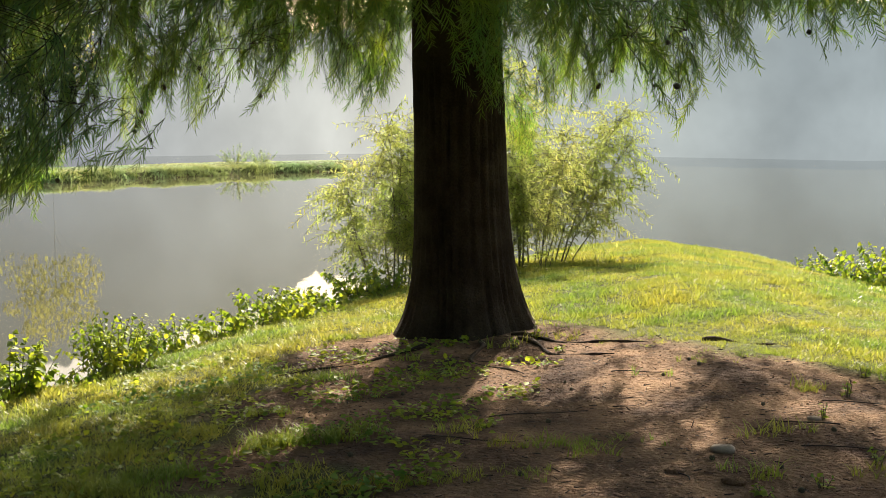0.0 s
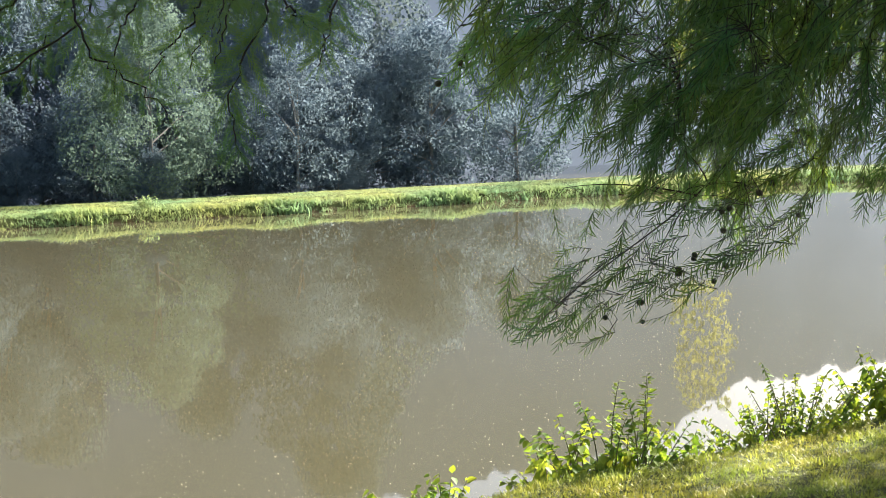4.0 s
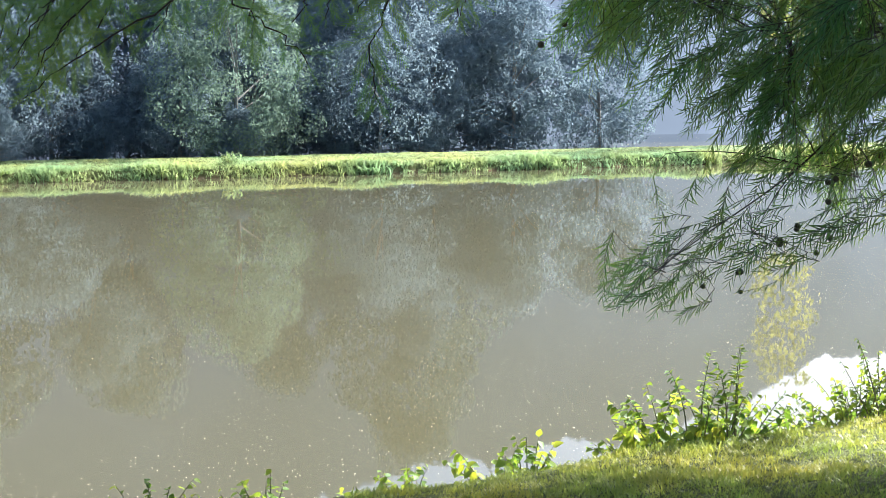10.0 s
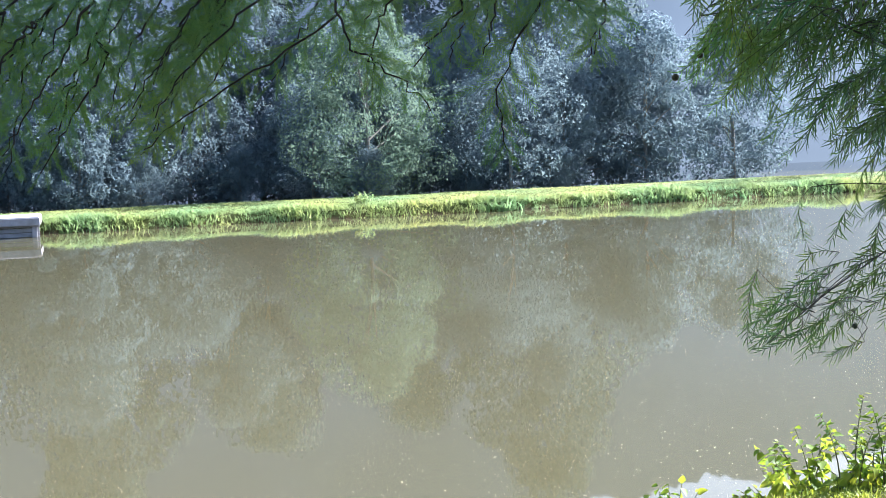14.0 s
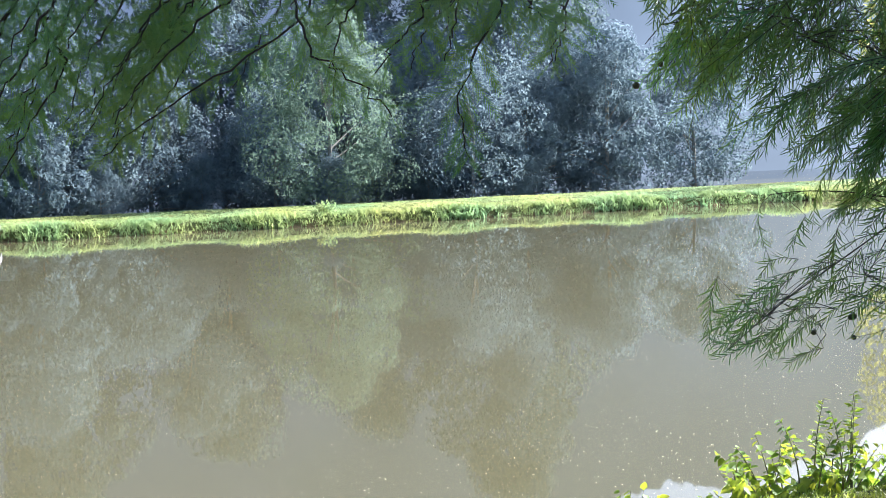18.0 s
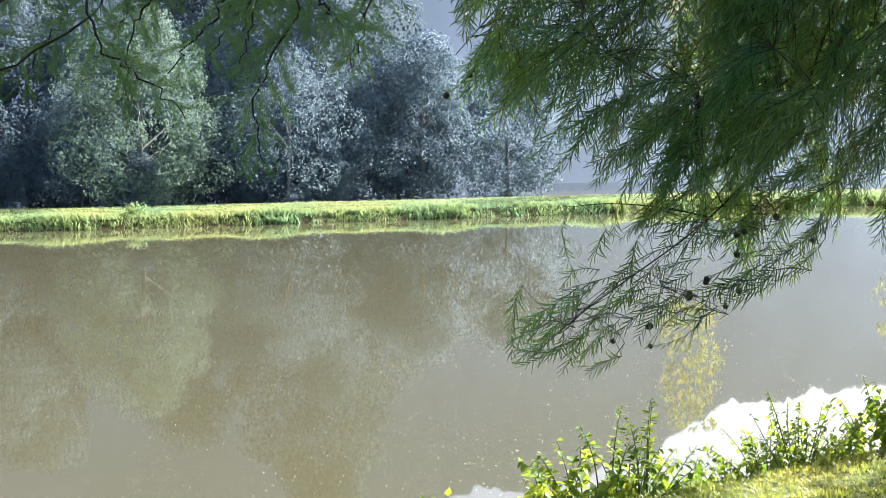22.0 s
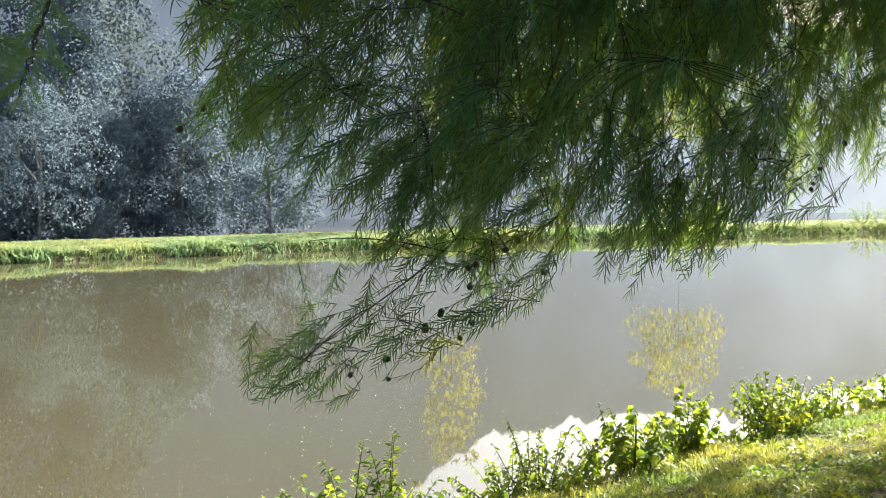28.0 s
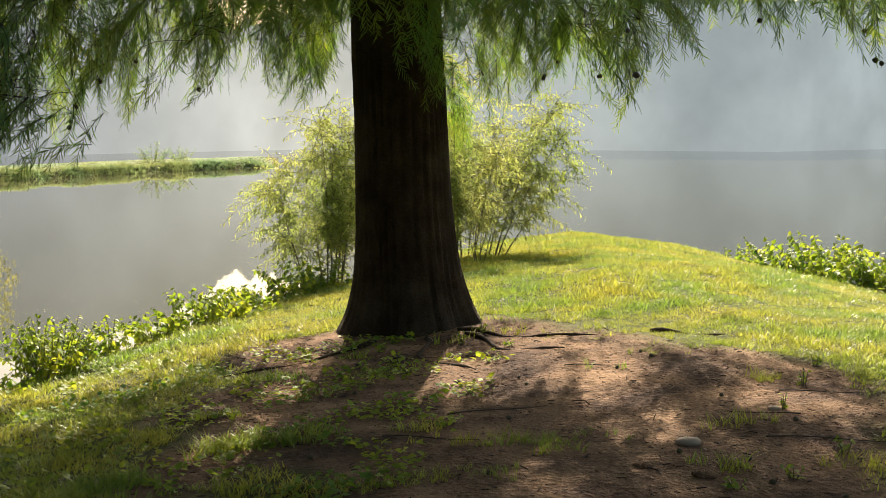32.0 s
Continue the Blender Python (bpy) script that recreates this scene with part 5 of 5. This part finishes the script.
def leafy_plant(x, y, h, w, stems, leaf, seed, label, mat, tv=HEART_V, tf=HEART_F, gap=0.035, lean=(0, 0), droop=0.5, name="shore_plant", category="plant", group="shore plants", bare_low=0.15, twigs=0, sag=0.28, wild=0.75):
    """A herb or shrub: stems that rise and part from one root, with leaves along them on both sides."""
    g = np.random.default_rng(seed)
    root = new(name)
    root.location = (x, y, float(land(x, y)))
    tagged(root, label, category, group=group)
    pos, along, size = [], [], []
    for k in range(stems):
        a = g.uniform(0, 2 * math.pi)
        r = w * math.sqrt(g.uniform(0.02, 1))
        hh = h * g.uniform(0.55, 1.0) * (1 - 0.35 * (r / max(w, 1e-6)) ** 2)
        b = np.array([math.cos(a), math.sin(a), 0]) * r * 0.35
        e = np.array([math.cos(a) * r + lean[0] * hh, math.sin(a) * r + lean[1] * hh, hh])
        mid = b * 0.5 + e * 0.5 + np.array([0, 0, 0.12 * hh]) + g.normal(0, 0.06 * hh, 3)
        t = np.linspace(0, 1, 9)[:, None]
        c = b * (1 - t) ** 2 + 2 * mid * t * (1 - t) + e * t * t
        c[0, 2] = -0.05
        lines = [(c, 0.004 + 0.004 * hh)]
        for j in range(twigs):
            u = g.uniform(0.25, 0.95)
            o = np.array([np.interp(u * 8, range(9), c[:, i]) for i in range(3)])
            dirn = unit((c[-1] - c[0] + np.array([g.normal(), g.normal(), g.normal() * 0.5]) * hh * wild)[None])[0]
            L = hh * g.uniform(0.14, 0.36) * (1.0 if wild < 1 else 1.25)
            tt = np.linspace(0, 1, 6)[:, None]
            lines.append((o + dirn * L * tt + np.array([0, 0, -sag * L]) * tt * tt, 0.0035))
        for i, (cc, rad) in enumerate(lines):
            vv, ff = tube(cc, np.linspace(rad, 0.0015, len(cc)), 5)
            if i == 0:
                stem_ob = fast_mesh("stem", vv, ff, M_STEM, root)
                rest = []
            else:
                rest.append((vv, ff))
            ln = np.linalg.norm(np.diff(cc, axis=0), axis=1).sum()
            m = max(4, int(ln / gap))
            s = np.linspace(bare_low if i == 0 else 0.05, 1, m) * (len(cc) - 1)
            pp = np.stack([np.interp(s, range(len(cc)), cc[:, q]) for q in range(3)], -1)
            d = unit(np.stack([np.interp(s, range(len(cc)), np.gradient(cc[:, q])) for q in range(3)], -1))
            sd = unit(np.cross(d, g.normal(size=(m, 3))))
            al = unit(d * 0.45 + sd * 0.9 + np.array([0, 0, -droop]) + g.normal(0, 0.2, (m, 3)))
            pos.append(pp)
            along.append(al)
            size.append(leaf * g.uniform(0.55, 1.2, m) * (1.15 - 0.45 * s / max(s[-1], 1)))
        if rest:
            vv, ff = join(rest)
            tagged(fast_mesh("side_growth", vv, ff, M_STEM, stem_ob), kind="stuff")
    pos, along, size = np.concatenate(pos), np.concatenate(along), np.concatenate(size)
    up = np.tile([[0.0, 0.0, 1.0]], (len(pos), 1)) + g.normal(0, 0.45, (len(pos), 3))
    v, f = scatter(tv, tf, pos, along, np.cross(up, along), size)
    tagged(fast_mesh("foliage", v, f, mat, root), kind="stuff")
    return root


M_STEM = material("green_stem", (0.12, 0.11, 0.05), 0.7, 0.3, 8, 60, 0.2)


def shore_plants():
    g = np.random.default_rng(15)
    herb = "lush green broad-leaved herb on the water's edge"
    bush = "dense dark-green low bush with small leaves at the water's edge"
    yellow = "sunlit yellow-green leafy plant on the water's edge"
    rows = [(-6.15, 3.35, 0.30, 0.18, 6, 0.05, herb), (-5.95, 3.8, 0.28, 0.2, 6, 0.05, yellow), (-5.72, 4.25, 0.30, 0.16, 5, 0.055, herb), (-5.5, 4.6, 0.42, 0.16, 6, 0.06, yellow), (-5.3, 4.85, 0.40, 0.16, 6, 0.06, yellow), (-5.05, 5.2, 0.36, 0.2, 7, 0.05, herb),
            (-4.85, 5.45, 0.34, 0.18, 7, 0.055, herb), (-4.62, 5.75, 0.52, 0.14, 7, 0.06, yellow), (-4.42, 6.05, 0.52, 0.22, 12, 0.06, herb), (-4.2, 6.3, 0.58, 0.24, 16, 0.055, herb), (-4.02, 6.55, 0.55, 0.24, 16, 0.05, yellow), (-3.95, 6.9, 0.25, 0.22, 10, 0.045, yellow),
            (-3.85, 7.55, 0.30, 0.12, 5, 0.045, herb), (-3.75, 7.85, 0.52, 0.26, 26, 0.042, bush), (-3.55, 8.15, 0.50, 0.26, 22, 0.045, bush), (-3.38, 8.45, 0.56, 0.22, 14, 0.06, herb), (-3.25, 8.7, 0.60, 0.18, 9, 0.065, yellow), (-3.08, 9.05, 0.60, 0.22, 12, 0.065, herb),
            (-2.98, 9.5, 0.34, 0.28, 20, 0.05, bush), (-2.85, 9.95, 0.48, 0.3, 26, 0.045, bush), (-2.72, 10.3, 0.58, 0.26, 18, 0.045, yellow), (-2.55, 10.8, 0.36, 0.26, 14, 0.055, yellow), (-2.40, 11.25, 0.45, 0.22, 12, 0.06, yellow), (-2.25, 11.7, 0.42, 0.2, 10, 0.06, herb),
            (-2.1, 12.1, 0.42, 0.2, 10, 0.06, yellow), (-1.95, 12.6, 0.55, 0.28, 16, 0.055, herb), (-1.72, 13.1, 0.45, 0.3, 18, 0.06, herb), (-1.5, 13.6, 0.42, 0.3, 18, 0.06, herb), (-1.25, 14.2, 0.45, 0.32, 20, 0.06, herb), (-1.0, 14.8, 0.45, 0.32, 20, 0.06, herb), (-0.75, 15.4, 0.45, 0.32, 18, 0.06, herb),
            (5.4, 20.2, 0.62, 0.25, 10, 0.06, yellow), (5.5, 19.5, 0.60, 0.25, 10, 0.06, herb), (5.62, 18.7, 0.55, 0.3, 12, 0.06, yellow), (5.7, 17.9, 0.68, 0.3, 12, 0.06, herb), (5.75, 17.2, 0.72, 0.32, 14, 0.07, yellow), (5.85, 16.6, 0.85, 0.4, 20, 0.08, yellow), (5.95, 16.0, 0.78, 0.34, 18, 0.08, herb), (6.1, 15.2, 0.6, 0.3, 12, 0.07, yellow), (6.25, 14.4, 0.6, 0.3, 12, 0.06, herb)]
    for k, (x, y, h, w, n, lf, label) in enumerate(rows):
        leafy_plant(x + g.normal(0, 0.10), y + g.normal(0, 0.12), h * g.uniform(0.7, 1.1), w * g.uniform(1.4, 2.1), int(n * 1.3), lf * (1.5 if label != bush else 1.25), 100 + k, label, M_PLANT, gap=0.034 if label != bush else 0.022, droop=0.75, lean=(g.normal(0, 0.14), g.normal(0, 0.14)))
    # low growth that fills the edge between them
    for k in range(20):
        t = k / 19
        y = 3.4 + 12.5 * t
        x = float(np.interp(y, SHORE[3:13, 1], SHORE[3:13, 0])) + 0.42 + g.uniform(-0.1, 0.2)
        leafy_plant(x, y + g.uniform(-0.1, 0.1), g.uniform(0.14, 0.26), 0.26, 10, 0.06, 300 + k, "low leafy weeds along the water's edge", M_PLANT, gap=0.03, name="shore_weed", category="weeds", group="shore weeds")
    # one arching spray with small leaves, and two wiry dark shoots
    leafy_plant(-3.6, 7.6, 1.0, 0.10, 2, 0.055, 501, "tall arching yellow-green spray on the water's edge", M_PLANT, tv=SLIM_V * np.array([1, 2.0, 1]), tf=SLIM_F, gap=0.035, lean=(-0.25, -0.35), droop=0.9, bare_low=0.5, name="arching_shoot")
    leafy_plant(-4.1, 6.25, 0.74, 0.2, 3, 0.075, 502, "wiry dark shoot with small paired leaves", M_PLANT, tv=SLIM_V * np.array([1, 2.2, 1]), tf=SLIM_F, gap=0.02, lean=(0.0, -0.12), droop=0.25, bare_low=0.45, name="wiry_shoot")
    leafy_plant(-3.92, 6.45, 0.66, 0.26, 4, 0.075, 503, "wiry dark shoot with small paired leaves", M_PLANT, tv=SLIM_V * np.array([1, 2.2, 1]), tf=SLIM_F, gap=0.02, lean=(0.1, 0.05), droop=0.25, bare_low=0.4, name="wiry_shoot")


shore_plants()


def seedlings():
    g = np.random.default_rng(52)
    for k, (x, y, h) in enumerate(((2.15, 6.9, 0.11), (2.45, 7.5, 0.14), (2.6, 6.5, 0.12), (1.85, 5.75, 0.09), (2.2, 6.1, 0.10), (0.72, 9.9, 0.12), (0.55, 9.55, 0.09), (-0.05, 9.4, 0.07), (2.75, 8.2, 0.10), (0.05, 9.75, 0.08), (1.55, 5.6, 0.07), (2.9, 7.1, 0.12), (-0.6, 9.5, 0.08), (0.9, 9.3, 0.06))):
        leafy_plant(x, y, h, 0.05, 4, 0.042, 800 + k, "small broad-leaved seedling sprouting from bare soil", M_PLANT, gap=0.03, droop=0.3, name="seedling", category="seedling", group="seedlings")


seedlings()


def ground_weeds():
    """Low broad-leaved weeds in clumps on the shaded soil in front of the trunk."""
    g = np.random.default_rng(58)
    n = 9000
    x, y = g.uniform(-2.3, 0.9, n), g.uniform(5.0, 10.0, n)
    k = (soft_noise(x * 1.3, y * 1.3, 3.1) + 0.6 * soft_noise(x, y, 7.0) > 0.05) & (x < 0.2 + 0.25 * (y - 6) * (y < 9))
    x, y = x[k], y[k]
    pos = np.stack([x, y, land(x, y) + g.uniform(0.005, 0.05, len(x))], -1)
    al = np.stack([g.normal(size=len(x)), g.normal(size=len(x)), g.uniform(-0.1, 0.5, len(x))], -1)
    up = np.tile([[0.0, 0.0, 1.0]], (len(x), 1)) + g.normal(0, 0.35, (len(x), 3))
    v, f = scatter(HEART_V, HEART_F, pos, al, np.cross(up, al), g.uniform(0.025, 0.055, len(x)))
    tagged(fast_mesh("ground_weeds", v, f, M_PLANT), "low dark green broad-leaved weeds on shaded soil", "weeds", kind="stuff")


ground_weeds()
wl_label = "airy sunlit willow bush with narrow yellow-green leaves by the water"
leafy_plant(-0.8, 16.75, 2.9, 1.7, 17, 0.105, 601, wl_label, M_WILLOW, SLIM_V, SLIM_F, gap=0.021, lean=(0.0, 0), droop=0.5, name="willow_bush", category="bush", group="willows", bare_low=0.05, twigs=58, sag=0.4, wild=1.7)
leafy_plant(0.95, 17.4, 3.0, 1.75, 18, 0.105, 602, wl_label, M_WILLOW, SLIM_V, SLIM_F, gap=0.021, lean=(0.06, 0), droop=0.5, name="willow_bush", category="bush", group="willows", bare_low=0.05, twigs=58, sag=0.4, wild=1.7)
leafy_plant(1.12, 16.6, 0.95, 0.2, 4, 0.075, 603, "slim willow sapling on the lawn by the water", M_WILLOW, SLIM_V, SLIM_F, gap=0.02, droop=0.5, name="willow_sapling", category="sapling", group="willows", twigs=8)


# ---------------------------------------------------------------- grass of the far bank
def far_bank():
    g = np.random.default_rng(61)
    temps = [blade_tuft(g, 8, 0.6, 1.0, 0.05) for _ in range(5)]
    flat = [blade_tuft(g, 5, 0.6, 1.0, 0.05, 1) for _ in range(5)]
    n = 15000
    s = g.uniform(96, 184, n)
    off = g.uniform(-0.05, 1.0, n)
    p = along_bank(s, off)
    h = g.uniform(0.12, 0.28, n) * (1 + 0.45 * np.sin(s * 1.7) * np.sin(s * 0.53 + 1)) * np.interp(off, [0, 0.4, 1], [1.15, 0.95, 0.4])
    v, f = place_tufts(temps, np.stack([p[:, 0], p[:, 1], land(p[:, 0], p[:, 1]) - 0.02], -1), h, g)
    tagged(fast_mesh("bank_grass", v, f, M_FARGRASS), "long green grass hanging over the far bank's edge", "grass", kind="stuff")
    n = 30000
    s = g.uniform(92, 187, n)
    off = g.uniform(0.7, 3.6, n)
    p = along_bank(s, off)
    v, f = place_tufts(flat, np.stack([p[:, 0], p[:, 1], land(p[:, 0], p[:, 1]) - 0.01], -1), g.uniform(0.03, 0.08, n), g, 2.6)
    tagged(fast_mesh("bank_lawn", v, f, M_FARGRASS), "mown pale green grass on top of the far bank", "grass", kind="stuff")
    for k, (x, y, h, w) in enumerate(((-10.9, 57.8, 1.0, 1.0), (-29.3, 22.0, 0.4, 0.35), (-9.9, 59.0, 0.8, 0.8))):
        leafy_plant(x, y, h, w, 22, 0.09, 700 + k, "rounded green shrub on the far bank", M_FARGRASS, gap=0.035, name="bank_shrub", category="shrub", group="far bank shrubs")


far_bank()


# ---------------------------------------------------------------- the small dock
def box(bm, c, size, rot=0.0):
    m = Matrix.Translation(c) @ Matrix.Rotation(rot, 4, "Z") @ Matrix.Diagonal((*size, 1))
    r = bmesh.ops.create_cube(bm, size=1, matrix=m)
    es = list({e for v in r["verts"] for e in v.link_edges})
    bmesh.ops.bevel(bm, geom=es, offset=0.008, segments=1, affect="EDGES")


def dock():
    root = new("wooden_dock")
    root.matrix_basis = pose(-31.55, 13.35, WATER_Z, 0, 0, 65)
    tagged(root, "weathered grey wooden dock at the pond's far bank", "dock")
    ln, dp = 4.2, 1.5
    for k in range(10):
        bm = bmesh.new()
        box(bm, (-ln / 2, 0.08 + k * 0.148, 0.50 + 0.003 * (k % 3)), (ln, 0.14, 0.035))
        part("plank", bm, M_DOCK, root)
    bm = bmesh.new()
    box(bm, (-ln / 2, 0.0, 0.40), (ln + 0.04, 0.045, 0.19))
    part("fascia_board", bm, M_DOCK, root)
    bm = bmesh.new()
    box(bm, (0.0, dp / 2, 0.40), (0.045, dp, 0.19))
    part("side_board", bm, M_DOCK, root)
    for k in range(4):
        for yy in (0.12, dp - 0.1):
            bm = bmesh.new()
            box(bm, (-0.12 - k * 1.32, yy, 0.0), (0.13, 0.13, 0.9))
            part("post", bm, M_DOCK, root)
    for k in range(3):
        bm = bmesh.new()
        box(bm, (-ln / 2, 0.16, 0.06 + 0.12 * k), (ln, 0.03, 0.11))
        part("back_board", bm, M_DOCK, root)


M_DOCK = material("weathered_wood", (0.26, 0.26, 0.29), 0.85, 0.3, 4, 40, 0.4, tint=(0.19, 0.185, 0.20))
dock()


# ---------------------------------------------------------------- pollen and seed fluff afloat
def floating_specks():
    g = np.random.default_rng(33)
    n = 20000
    az = np.radians(g.uniform(-72, 24, n))
    d = 7 + 45 * g.uniform(0, 1, n) ** 1.7
    x, y = d * np.sin(az), d * np.cos(az)
    patch = soft_noise(x, y, 0.35) + 0.5 * soft_noise(x, y, 1.1)
    k = (side_distance(x, y, SHORE) < -0.3) & (side_distance(x, y, BANK) > 0.6) & (patch > -0.25)
    x, y = x[k], y[k]
    a = g.uniform(0, 2 * math.pi, len(x))
    al = np.stack([np.cos(a), np.sin(a), 0 * a], -1)
    sd = np.stack([-np.sin(a), np.cos(a), 0 * a], -1)
    tv = np.array([(-0.5, -0.3, 0), (0.3, -0.4, 0), (0.5, 0.2, 0), (-0.2, 0.4, 0), (0, 0, 0.25)])
    tf = np.array([[0, 1, 4], [1, 2, 4], [2, 3, 4], [3, 0, 4]])
    v, f = scatter(tv, tf, np.stack([x, y, np.full(len(x), WATER_Z + 0.004)], -1), al, sd, g.uniform(0.003, 0.011, len(x)))
    tagged(fast_mesh("floating_specks", v, f, M_FLUFF), "pale pollen and seed fluff floating on the pond", "pollen", kind="stuff")


M_FLUFF = material("fluff", (0.45, 0.43, 0.36), 0.9, 0.3, 2, 30, 0, translucent=0.4, per_piece=0.3)
floating_specks()
